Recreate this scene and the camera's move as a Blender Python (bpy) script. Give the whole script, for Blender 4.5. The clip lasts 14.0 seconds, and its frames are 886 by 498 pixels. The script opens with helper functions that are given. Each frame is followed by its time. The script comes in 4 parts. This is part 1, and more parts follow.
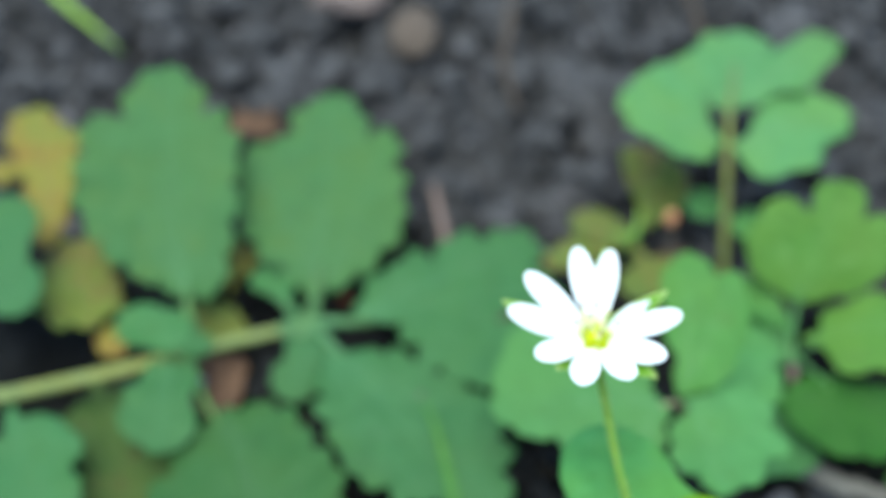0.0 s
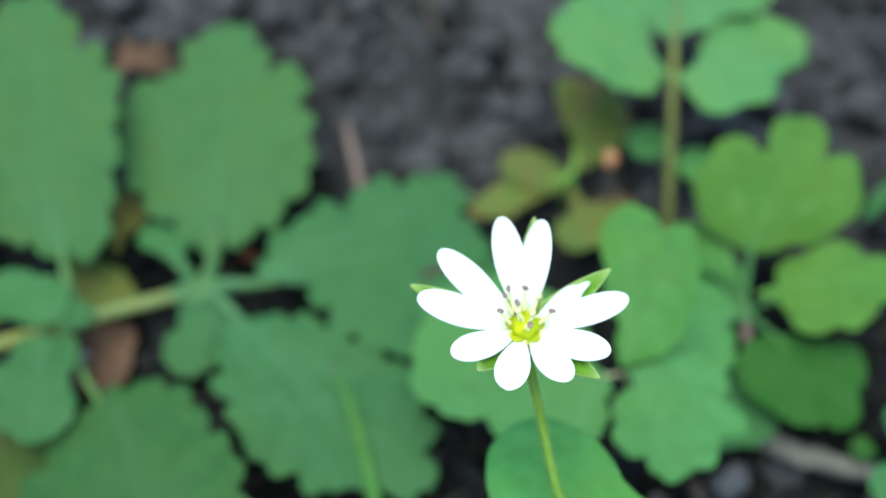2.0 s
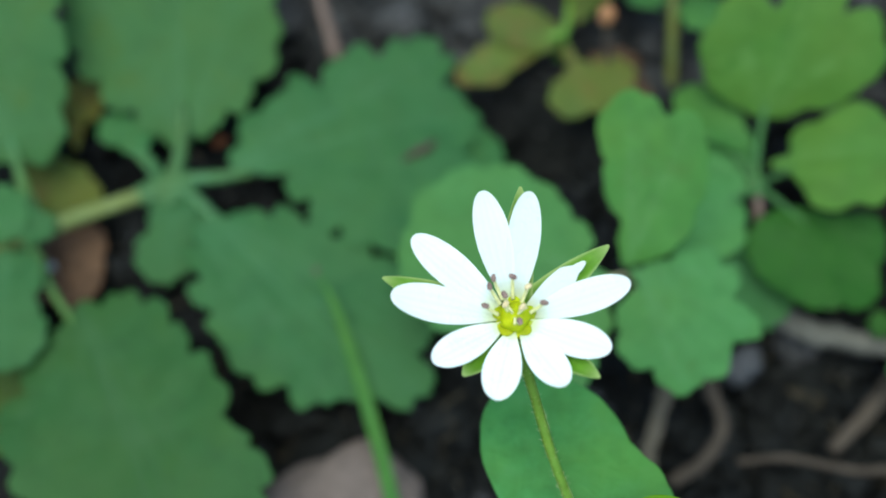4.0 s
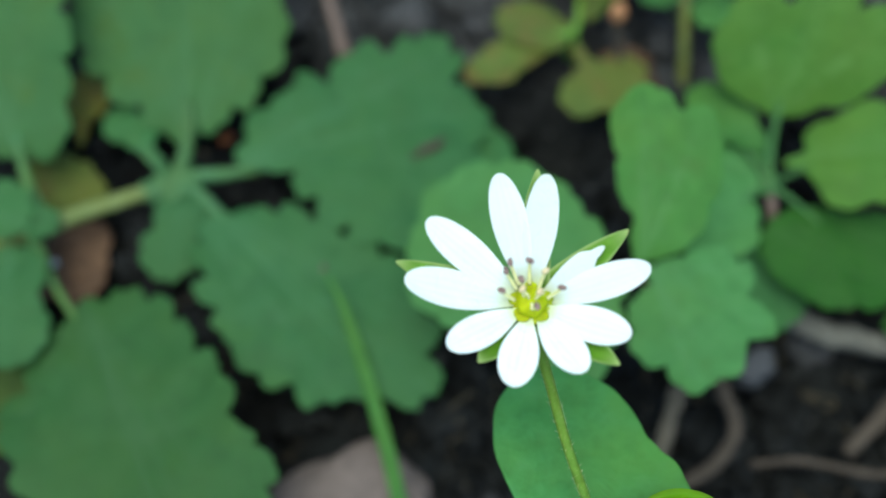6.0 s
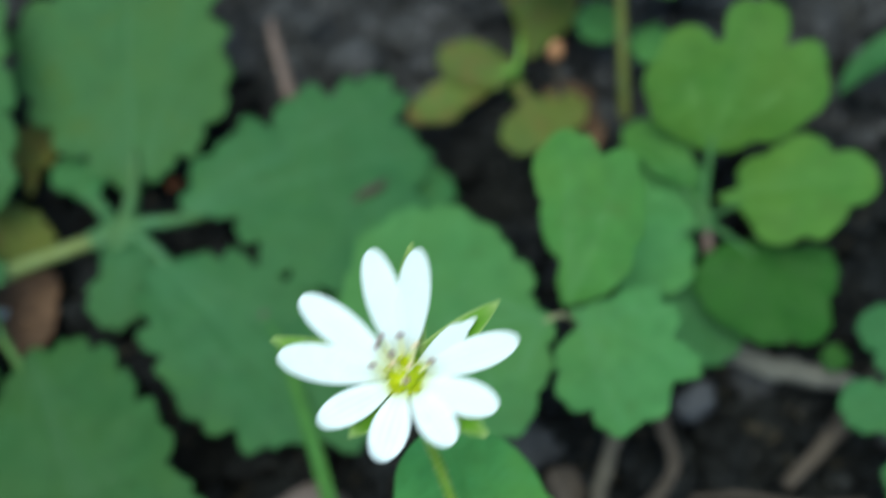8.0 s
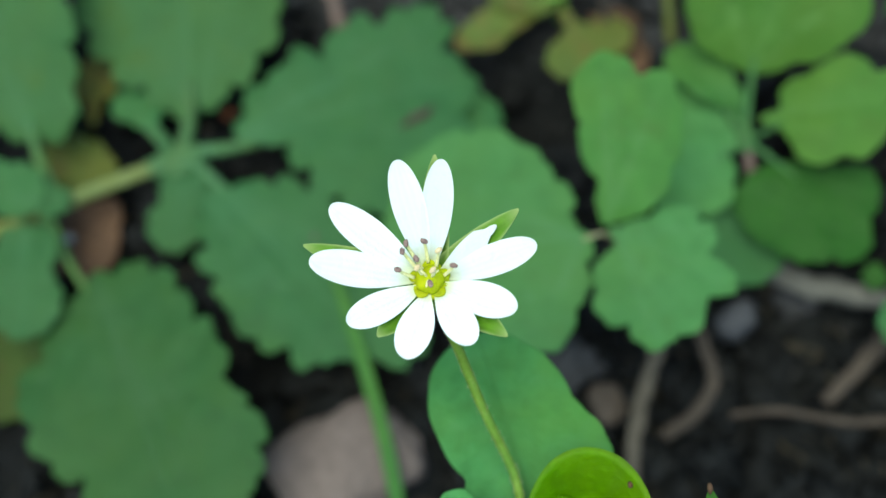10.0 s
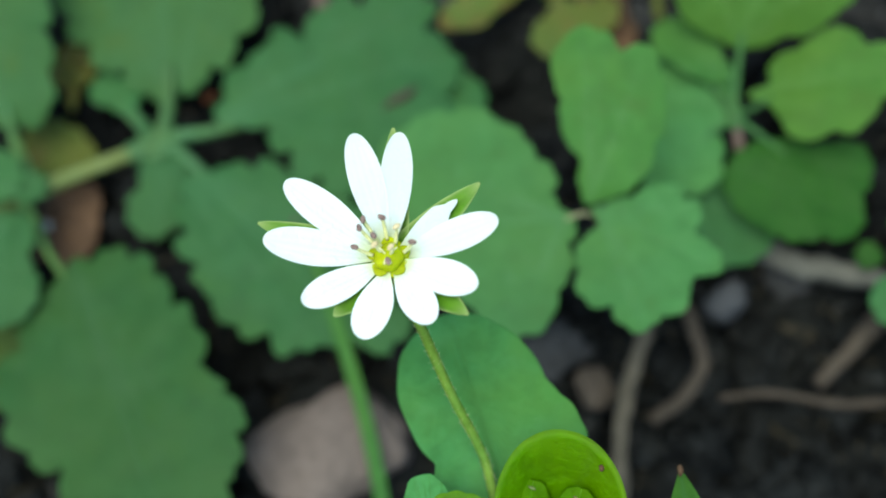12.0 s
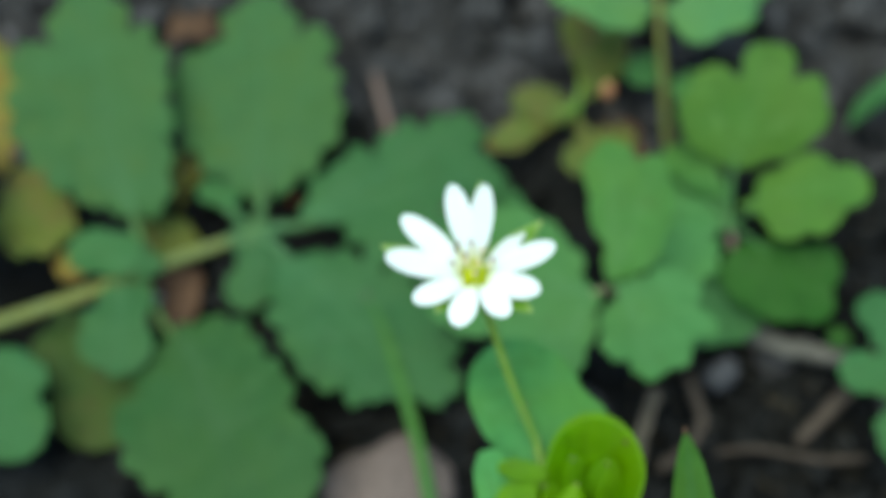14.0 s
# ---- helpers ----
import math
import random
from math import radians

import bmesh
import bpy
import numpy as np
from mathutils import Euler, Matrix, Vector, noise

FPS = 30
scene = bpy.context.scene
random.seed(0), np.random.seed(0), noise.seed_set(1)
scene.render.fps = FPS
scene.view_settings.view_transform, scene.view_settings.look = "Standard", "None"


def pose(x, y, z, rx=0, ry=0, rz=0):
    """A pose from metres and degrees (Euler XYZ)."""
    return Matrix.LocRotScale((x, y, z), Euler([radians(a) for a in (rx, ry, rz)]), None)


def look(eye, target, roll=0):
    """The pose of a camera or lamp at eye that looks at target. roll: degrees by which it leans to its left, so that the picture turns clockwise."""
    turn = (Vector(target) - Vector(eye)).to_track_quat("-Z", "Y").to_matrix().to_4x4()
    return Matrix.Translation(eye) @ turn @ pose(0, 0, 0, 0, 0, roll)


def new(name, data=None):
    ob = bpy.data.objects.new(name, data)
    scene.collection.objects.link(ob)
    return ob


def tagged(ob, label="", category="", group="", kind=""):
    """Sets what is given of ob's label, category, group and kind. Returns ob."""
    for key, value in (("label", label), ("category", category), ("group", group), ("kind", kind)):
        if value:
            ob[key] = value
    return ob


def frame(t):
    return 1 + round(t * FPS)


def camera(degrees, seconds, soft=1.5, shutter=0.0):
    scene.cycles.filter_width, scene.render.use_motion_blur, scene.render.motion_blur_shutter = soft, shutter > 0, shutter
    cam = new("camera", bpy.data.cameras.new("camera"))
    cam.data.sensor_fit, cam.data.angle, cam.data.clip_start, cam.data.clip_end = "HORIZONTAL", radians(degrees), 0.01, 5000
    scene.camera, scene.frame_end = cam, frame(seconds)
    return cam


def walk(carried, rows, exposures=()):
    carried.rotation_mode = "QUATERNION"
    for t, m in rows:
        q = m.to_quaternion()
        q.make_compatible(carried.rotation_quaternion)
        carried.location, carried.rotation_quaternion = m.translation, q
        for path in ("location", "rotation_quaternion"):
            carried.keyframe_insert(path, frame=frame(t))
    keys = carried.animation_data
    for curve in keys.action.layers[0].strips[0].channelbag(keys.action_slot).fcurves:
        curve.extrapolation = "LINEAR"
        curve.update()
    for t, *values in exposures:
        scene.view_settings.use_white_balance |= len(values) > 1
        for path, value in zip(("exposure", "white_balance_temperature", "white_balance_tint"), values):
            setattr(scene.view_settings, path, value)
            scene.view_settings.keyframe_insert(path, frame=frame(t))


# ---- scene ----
# ---- camera ----
cam = camera(40.0, 14.0, soft=1.5, shutter=0.5)
cam.data.dof.use_dof = True
cam.data.dof.focus_distance = 0.0838
cam.data.dof.aperture_fstop = 19.8
PATH = [
    (0, pose(-0.00796, -0.06316, 0.15320, 39.476, 0.104, 5.058)),
    (0.5, pose(-0.00739, -0.05945, 0.15000, 38.737, -0.286, 4.213)),
    (1, pose(-0.00630, -0.05614, 0.14475, 38.339, -0.700, 3.678)),
    (1.5, pose(-0.00402, -0.04892, 0.13857, 37.744, -1.449, 2.719)),
    (2, pose(-0.00618, -0.04691, 0.14002, 35.714, -1.565, 2.390)),
    (2.5, pose(-0.00367, -0.03673, 0.13950, 31.229, -1.360, 1.201)),
    (3, pose(-0.00262, -0.03158, 0.13799, 26.504, -0.824, 0.173)),
    (3.5, pose(-0.00225, -0.02805, 0.13877, 24.874, -0.218, -0.432)),
    (4, pose(-0.00466, -0.02768, 0.13817, 24.508, 0.098, -0.159)),
    (6.5, pose(-0.00555, -0.02885, 0.13529, 25.338, 0.032, 0.144)),
    (7, pose(-0.00538, -0.02778, 0.13497, 25.078, -0.003, 0.034)),
    (7.3, pose(-0.00557, -0.03170, 0.13222, 25.323, 0.227, -0.213)),
    (7.5, pose(-0.00180, -0.02983, 0.13429, 24.462, 0.973, -0.459)),
    (8, pose(0.00422, -0.02520, 0.13892, 25.316, 1.556, -0.690)),
    (8.2, pose(0.00989, -0.02207, 0.14255, 25.362, 2.436, -0.561)),
    (8.5, pose(0.01102, -0.02613, 0.14231, 24.814, 3.689, -0.247)),
    (8.7, pose(0.00738, -0.03211, 0.14181, 23.741, 4.333, 0.326)),
    (10.8, pose(0.00885, -0.02725, 0.14134, 22.005, 5.457, 0.383)),
    (11, pose(0.00943, -0.02761, 0.14136, 21.756, 5.718, 0.375)),
    (11.5, pose(0.01201, -0.02784, 0.13885, 22.026, 5.571, 0.100)),
    (12, pose(0.01109, -0.02861, 0.13796, 22.174, 5.714, 0.067)),
    (12.5, pose(0.01031, -0.03070, 0.13898, 22.277, 5.711, 0.264)),
    (13, pose(0.00957, -0.03702, 0.14182, 23.430, 5.842, 0.462)),
    (13.5, pose(0.00736, -0.04905, 0.15004, 26.956, 5.410, 1.425)),
    (14, pose(0.00717, -0.05323, 0.16098, 30.482, 4.919, 1.803)),
]
EXPOSURES = [
    (0.0, 1.82, 6750, 3), (1.0, 1.90, 6750, 3), (1.5, 1.93, 6800, 3), (2.0, 1.63, 6750, 0), (2.5, 1.48, 6800, -2), (3.0, 1.28, 6900, -2), (3.5, 1.34, 6900, -2), (4.0, 1.17, 6900, -2), (7.0, 1.16, 6900, -2), (7.5, 1.20, 6900, -2),
    (8.0, 1.09, 6850, -4), (8.5, 1.31, 6950, -2), (9.0, 1.21, 7050, -3), (11.0, 1.20, 7300, -3), (13.0, 1.19, 7300, -3), (14.0, 1.19, 7300, -3),
]
walk(cam, PATH, EXPOSURES)

# ---- light: open shade under a clear sky ----
world = bpy.data.worlds.new("sky")
scene.world = world
world.use_nodes = True
wn, wl = world.node_tree.nodes, world.node_tree.links
sky = wn.new("ShaderNodeTexSky")
sky.sky_type = "NISHITA"
sky.sun_disc = False
sky.sun_elevation = radians(80)
sky.sun_rotation = radians(214)
wl.new(sky.outputs[0], wn["Background"].inputs[0])
wn["Background"].inputs[1].default_value = 0.13
sun_data = bpy.data.lights.new("sun", "SUN")
sun_data.energy = 2.0
sun_data.angle = radians(45)
sun_data.color = (1.0, 0.96, 0.9)
sun = new("sun", sun_data)
sun.matrix_world = look((-0.3, -0.45, 3.0), (0, 0, 0))

CM = 0.01


# ---- materials ----
def material(name):
    m = bpy.data.materials.new(name)
    m.use_nodes = True
    nt = m.node_tree
    return m, nt, nt.nodes["Principled BSDF"], nt.nodes["Material Output"]


def noise_node(nt, scale, detail=5.0, rough=0.55):
    tc = nt.nodes.new("ShaderNodeTexCoord")
    nz = nt.nodes.new("ShaderNodeTexNoise")
    nz.inputs["Scale"].default_value, nz.inputs["Detail"].default_value, nz.inputs["Roughness"].default_value = scale, detail, rough
    nt.links.new(tc.outputs["Object"], nz.inputs["Vector"])
    return nz.outputs["Fac"]


def ramp(nt, fac, stops):
    r = nt.nodes.new("ShaderNodeValToRGB")
    while len(r.color_ramp.elements) < len(stops):
        r.color_ramp.elements.new(0.5)
    for e, (p, c) in zip(r.color_ramp.elements, stops):
        e.position, e.color = p, (*c, 1)
    nt.links.new(fac, r.inputs[0])
    return r.outputs[0]


def mixed(nt, fac, a, b, mode="MIX"):
    n = nt.nodes.new("ShaderNodeMix")
    n.data_type, n.blend_type = "RGBA", mode
    for sock, v in ((n.inputs[0], fac), (n.inputs[6], a), (n.inputs[7], b)):
        if isinstance(v, (int, float)):
            sock.default_value = v
        elif isinstance(v, tuple):
            sock.default_value = (*v, 1)
        else:
            nt.links.new(v, sock)
    return n.outputs[2]


def bump(nt, bsdf, height, strength, distance):
    b = nt.nodes.new("ShaderNodeBump")
    b.inputs["Strength"].default_value, b.inputs["Distance"].default_value = strength, distance
    nt.links.new(height, b.inputs["Height"])
    nt.links.new(b.outputs[0], bsdf.inputs["Normal"])


def leaf_material(name, dark, light, vein, spots=None, mottled=True, gloss=0.58, glow=0.3, through_tint=(0.2, 0.5, 0.05), spot_at=0.62, heart=None, patchy=0.55):
    """A leaf: mottled blade, paler veins, some light that shines through it."""
    m, nt, bsdf, out = material(name)
    big, middle, fine = noise_node(nt, 160, 4), noise_node(nt, 430, 4, 0.65), noise_node(nt, 950, 6, 0.7)
    col = mixed(nt, big, dark, light)
    if mottled:
        col = mixed(nt, ramp(nt, middle, [(0.36, (0.5, 0.5, 0.5)), (0.5, (0, 0, 0))]), col, tuple(c * 0.6 for c in dark))
        col = mixed(nt, ramp(nt, middle, [(0.5, (0, 0, 0)), (0.66, (0.55, 0.55, 0.55))]), col, (light[0] * 1.5, light[1] * 1.25, light[2] * 1.6))
        col = mixed(nt, ramp(nt, fine, [(0.36, (0, 0, 0)), (0.66, (0.6, 0.6, 0.6))]), col, tuple(min(1, c * 1.5) for c in light))
        patch = ramp(nt, noise_node(nt, 60, 4, 0.6), [(0.42, (0, 0, 0)), (0.6, (patchy,) * 3)])
        col = mixed(nt, patch, col, (light[0] * 1.7, light[1] * 1.08, light[2] * 0.45))
    info = nt.nodes.new("ShaderNodeObjectInfo")
    hsv = nt.nodes.new("ShaderNodeHueSaturation")
    span = nt.nodes.new("ShaderNodeMapRange")
    span.inputs[3].default_value, span.inputs[4].default_value = 0.85, 1.18
    nt.links.new(info.outputs["Random"], span.inputs[0])
    nt.links.new(span.outputs[0], hsv.inputs["Value"])
    nt.links.new(col, hsv.inputs["Color"])
    col = hsv.outputs[0]
    if spots:
        col = mixed(nt, ramp(nt, noise_node(nt, 210, 6, 0.7), [(spot_at - 0.08, (0, 0, 0)), (spot_at + 0.06, (0.9, 0.9, 0.9))]), col, spots)
    at = nt.nodes.new("ShaderNodeAttribute")
    at.attribute_name = "vein"
    col = mixed(nt, at.outputs["Fac"], col, vein)
    if heart:
        claw = nt.nodes.new("ShaderNodeAttribute")
        claw.attribute_name = "claw"
        col = mixed(nt, claw.outputs["Fac"], col, heart)
    nt.links.new(col, bsdf.inputs["Base Color"])
    bsdf.inputs["Roughness"].default_value = gloss
    bsdf.inputs["Specular IOR Level"].default_value = 0.25
    bump(nt, bsdf, mixed(nt, 0.5, fine, middle), 0.5, 0.001)
    tr = nt.nodes.new("ShaderNodeBsdfTranslucent")
    nt.links.new(mixed(nt, 0.55, col, through_tint), tr.inputs[0])
    mix = nt.nodes.new("ShaderNodeMixShader")
    mix.inputs[0].default_value = glow
    nt.links.new(bsdf.outputs[0], mix.inputs[1])
    nt.links.new(tr.outputs[0], mix.inputs[2])
    nt.links.new(mix.outputs[0], out.inputs[0])
    return m


def plain_material(name, a, b, scale=300, rough=0.7, relief=0.4, depth=0.0005, speck=None, shaded=None):
    """A dull natural surface with two scales of mottling."""
    m, nt, bsdf, out = material(name)
    big, fine = noise_node(nt, scale, 6, 0.6), noise_node(nt, scale * 6, 6, 0.7)
    col = mixed(nt, ramp(nt, big, [(0.32, (0, 0, 0)), (0.68, (1, 1, 1))]), a, b)
    col = mixed(nt, ramp(nt, fine, [(0.35, (0.6, 0.6, 0.6)), (0.7, (0, 0, 0))]), col, tuple(c * 0.45 for c in a))
    if speck:
        col = mixed(nt, ramp(nt, noise_node(nt, scale * 2.3, 3), [(0.62, (0, 0, 0)), (0.7, (0.8, 0.8, 0.8))]), col, speck)
    # Shade among the plants is mixed into the colour by a vertex mask.
    if shaded:
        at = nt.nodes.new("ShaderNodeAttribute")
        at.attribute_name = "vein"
        col = mixed(nt, at.outputs["Fac"], col, mixed(nt, big, tuple(c * 0.4 for c in shaded), shaded))
    nt.links.new(col, bsdf.inputs["Base Color"])
    bsdf.inputs["Roughness"].default_value = rough
    bsdf.inputs["Specular IOR Level"].default_value = 0.25 if rough < 0.9 else 0.06
    bump(nt, bsdf, fine, relief, depth)
    return m


leaf_blue = leaf_material("leaf_blue_green", (0.0115, 0.074, 0.0175), (0.0195, 0.098, 0.027), (0.046, 0.148, 0.06), (0.03, 0.11, 0.02), patchy=0.3)
# For the lowest leaflet: less blue, and darkened in colour for its dimmer light.
leaf_dimmed = leaf_material("leaf_dimmed_green", (0.0105, 0.058, 0.0105), (0.0175, 0.076, 0.017), (0.035, 0.105, 0.036), (0.025, 0.085, 0.012), patchy=0.3)
leaf_mottled = leaf_material("leaf_blue_green_mottled", (0.0125, 0.067, 0.0145), (0.0225, 0.09, 0.0225), (0.045, 0.138, 0.05), (0.04, 0.1, 0.012), spot_at=0.6, patchy=0.42)
leaf_cool = leaf_material("leaf_cool_green", (0.026, 0.13, 0.026), (0.041, 0.168, 0.043), (0.07, 0.2, 0.075), (0.035, 0.12, 0.02), patchy=0.35)
leaf_green = leaf_material("leaf_fresh_green", (0.026, 0.132, 0.015), (0.043, 0.176, 0.029), (0.07, 0.2, 0.058), (0.035, 0.11, 0.012))
leaf_warm = leaf_material("leaf_yellowish_green", (0.024, 0.113, 0.009), (0.043, 0.15, 0.017), (0.08, 0.2, 0.045), (0.04, 0.11, 0.01))
leaf_dark = leaf_material("leaf_dark_green", (0.0045, 0.05, 0.001), (0.009, 0.064, 0.0022), (0.016, 0.08, 0.01), glow=0.2, patchy=0.2)
leaf_pale = leaf_material("leaf_pale_green", (0.032, 0.14, 0.038), (0.05, 0.18, 0.058), (0.08, 0.2, 0.08))
leaf_lance = leaf_material("leaf_deep_green", (0.017, 0.082, 0.009), (0.028, 0.108, 0.015), (0.035, 0.12, 0.03))
leaf_mid = leaf_material("leaf_middle_green", (0.02, 0.108, 0.015), (0.033, 0.14, 0.025), (0.05, 0.155, 0.04))
leaf_yellow = leaf_material("leaf_yellowing", (0.055, 0.092, 0.01), (0.105, 0.128, 0.018), (0.15, 0.15, 0.035), (0.17, 0.085, 0.015), spot_at=0.54)
leaf_seed = leaf_material("leaf_olive", (0.036, 0.08, 0.007), (0.062, 0.11, 0.016), (0.09, 0.13, 0.035), (0.12, 0.062, 0.02), spot_at=0.56)
leaf_bronze = leaf_material("leaf_bronze_green", (0.034, 0.062, 0.007), (0.058, 0.09, 0.013), (0.07, 0.1, 0.02), (0.09, 0.055, 0.015), spot_at=0.6)
# Olive, darkened in colour for the shade the lower leaflet lies in.
leaf_shaded = leaf_material("leaf_shaded_olive", (0.011, 0.04, 0.0035), (0.021, 0.058, 0.0075), (0.04, 0.075, 0.015), (0.05, 0.045, 0.012))
leaf_chick = leaf_material("chickweed_leaf_green", (0.035, 0.205, 0.055), (0.054, 0.255, 0.078), (0.042, 0.165, 0.032), glow=0.35)
leaf_bright = leaf_material("young_leaf_lime", (0.045, 0.17, 0.0008), (0.072, 0.225, 0.0012), (0.1, 0.25, 0.008), gloss=0.5, glow=0.45, through_tint=(0.18, 0.4, 0.002))
sepal_green = leaf_material("sepal_green", (0.05, 0.19, 0.004), (0.078, 0.24, 0.007), (0.36, 0.5, 0.2), glow=0.35, patchy=0.2)
stem_pale = leaf_material("stem_pale_green", (0.064, 0.116, 0.038), (0.098, 0.152, 0.06), (0.12, 0.165, 0.08), glow=0.12)
stem_blue = leaf_material("stem_grey_green", (0.025, 0.094, 0.032), (0.041, 0.124, 0.05), (0.055, 0.14, 0.07), glow=0.12)
stem_dark = leaf_material("stem_dull_green", (0.016, 0.075, 0.02), (0.028, 0.1, 0.032), (0.04, 0.12, 0.05), glow=0.12)
stem_grey = leaf_material("stem_whitish_green", (0.13, 0.2, 0.14), (0.2, 0.27, 0.2), (0.22, 0.28, 0.2), glow=0.15)
stem_lime = leaf_material("stem_lime", (0.06, 0.175, 0.022), (0.095, 0.225, 0.042), (0.11, 0.23, 0.06), glow=0.2)
petal_white = leaf_material("petal_white", (0.67, 0.79, 0.83), (0.71, 0.82, 0.855), (0.58, 0.73, 0.79), mottled=False, gloss=0.55, glow=0.3, through_tint=(0.75, 0.8, 0.82), heart=(0.5, 0.6, 0.1))
ovary_green = leaf_material("ovary_yellow_green", (0.21, 0.32, 0.002), (0.35, 0.47, 0.004), (0.4, 0.5, 0.03), gloss=0.5)
filament_pale = plain_material("filament_pale", (0.74, 0.76, 0.36), (0.82, 0.82, 0.5), 900, 0.5, 0.1)
anther_brown = plain_material("anther_brown", (0.15, 0.1, 0.1), (0.36, 0.27, 0.23), 2500, 0.8, 0.4)
anther_cream = plain_material("anther_cream", (0.6, 0.5, 0.28), (0.72, 0.64, 0.42), 2500, 0.8, 0.4)
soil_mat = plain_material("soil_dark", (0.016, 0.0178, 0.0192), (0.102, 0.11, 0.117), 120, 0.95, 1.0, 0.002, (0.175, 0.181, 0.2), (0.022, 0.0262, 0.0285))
clod_mat = plain_material("soil_crumb", (0.024, 0.0262, 0.028), (0.134, 0.143, 0.152), 200, 0.95, 1.0, 0.0012, (0.12, 0.124, 0.14))
humus_mat = plain_material("humus_black", (0.006, 0.0069, 0.0072), (0.038, 0.0435, 0.046), 260, 0.95, 1.0, 0.001, (0.085, 0.091, 0.091))
litter_mat = plain_material("litter_brown", (0.026, 0.024, 0.018), (0.1, 0.093, 0.07), 90, 0.9, 0.5, 0.0004)
stone_pink = plain_material("stone_pinkish", (0.108, 0.09, 0.084), (0.155, 0.13, 0.121), 150, 0.85, 0.6, 0.0006)
stone_brown = plain_material("stone_brown", (0.06, 0.049, 0.039), (0.092, 0.076, 0.061), 220, 0.85, 0.6, 0.0005)
stone_grey = plain_material("stone_grey", (0.036, 0.038, 0.04), (0.062, 0.065, 0.068), 220, 0.9, 0.6, 0.0005)
# Opaque drops: the sky's reflection is painted in as pale blue.
drop_pale = plain_material("water_pale", (0.12, 0.16, 0.2), (0.17, 0.22, 0.27), 300, 0.12, 0.05, 0.0002)
stone_pale = plain_material("stone_pale", (0.042, 0.047, 0.055), (0.066, 0.073, 0.084), 260, 0.7, 0.5, 0.0005)
twig_tan = plain_material("twig_tan", (0.078, 0.07, 0.053), (0.125, 0.113, 0.088), 350, 0.85, 0.7, 0.0004)
twig_brown = plain_material("twig_brown", (0.045, 0.037, 0.029), (0.078, 0.065, 0.052), 350, 0.85, 0.7, 0.0004)
twig_pale = plain_material("twig_pale", (0.085, 0.088, 0.078), (0.13, 0.134, 0.122), 350, 0.8, 0.6, 0.0004)
twig_pink = plain_material("twig_pinkish", (0.12, 0.09, 0.08), (0.19, 0.15, 0.135), 350, 0.85, 0.6, 0.0004)
dead_brown = plain_material("dead_leaf_brown", (0.05, 0.029, 0.016), (0.115, 0.066, 0.036), 200, 0.7, 0.6, 0.0005)
rust_brown = plain_material("dead_leaf_rust", (0.1, 0.035, 0.012), (0.2, 0.075, 0.03), 300, 0.7, 0.6, 0.0005)
bud_orange = plain_material("bud_orange", (0.288, 0.136, 0.064), (0.400, 0.224, 0.120), 500, 0.6, 0.4)


# ---- makers ----
def thing(name, x, y, z, label, category, group="", kind=""):
    """An empty at the base of a thing, in centimetres."""
    e = new(name)
    e.empty_display_size = 0.005
    e.location = (x * CM, y * CM, z * CM)
    return tagged(e, label, category, group, kind)


def part(name, verts, faces, mat, parent=None, label="", vein=None):
    """One smooth mesh with places in centimetres, under a thing or a part."""
    me = bpy.data.meshes.new(name)
    me.from_pydata([(a * CM, b * CM, c * CM) for a, b, c in verts], [], faces)
    me.polygons.foreach_set("use_smooth", [True] * len(me.polygons))
    me.materials.append(mat)
    if vein is not None:
        me.attributes.new("vein", "FLOAT", "POINT").data.foreach_set("value", [float(v) for v in vein])
    ob = new(name, me)
    if parent is not None:
        ob.parent = parent
        ob.matrix_parent_inverse = Matrix.Translation(-parent.location) if parent.type == "EMPTY" else Matrix()
    return tagged(ob, label)


def sheet(rows, ring, thick, normal):
    """Top and bottom of a thin blade from rings of points round a centre: verts and faces."""
    n, count = len(rows[0]), len(rows)
    top = [p for r in rows for p in r]
    low = [(p[0] - normal[0] * thick, p[1] - normal[1] * thick, p[2] - normal[2] * thick) for p in top]
    verts, half, faces = top + low, len(top), []
    for k in range(count - 1):
        for i in range(n - (0 if ring else 1)):
            j = (i + 1) % n
            a, b, c, d = k * n + i, k * n + j, (k + 1) * n + j, (k + 1) * n + i
            faces += [(a, d, c, b), (half + a, half + b, half + c, half + d)]
    e = (count - 1) * n
    for i in range(n - (0 if ring else 1)):
        j = (i + 1) % n
        faces.append((e + i, half + e + i, half + e + j, e + j))
    return verts, faces


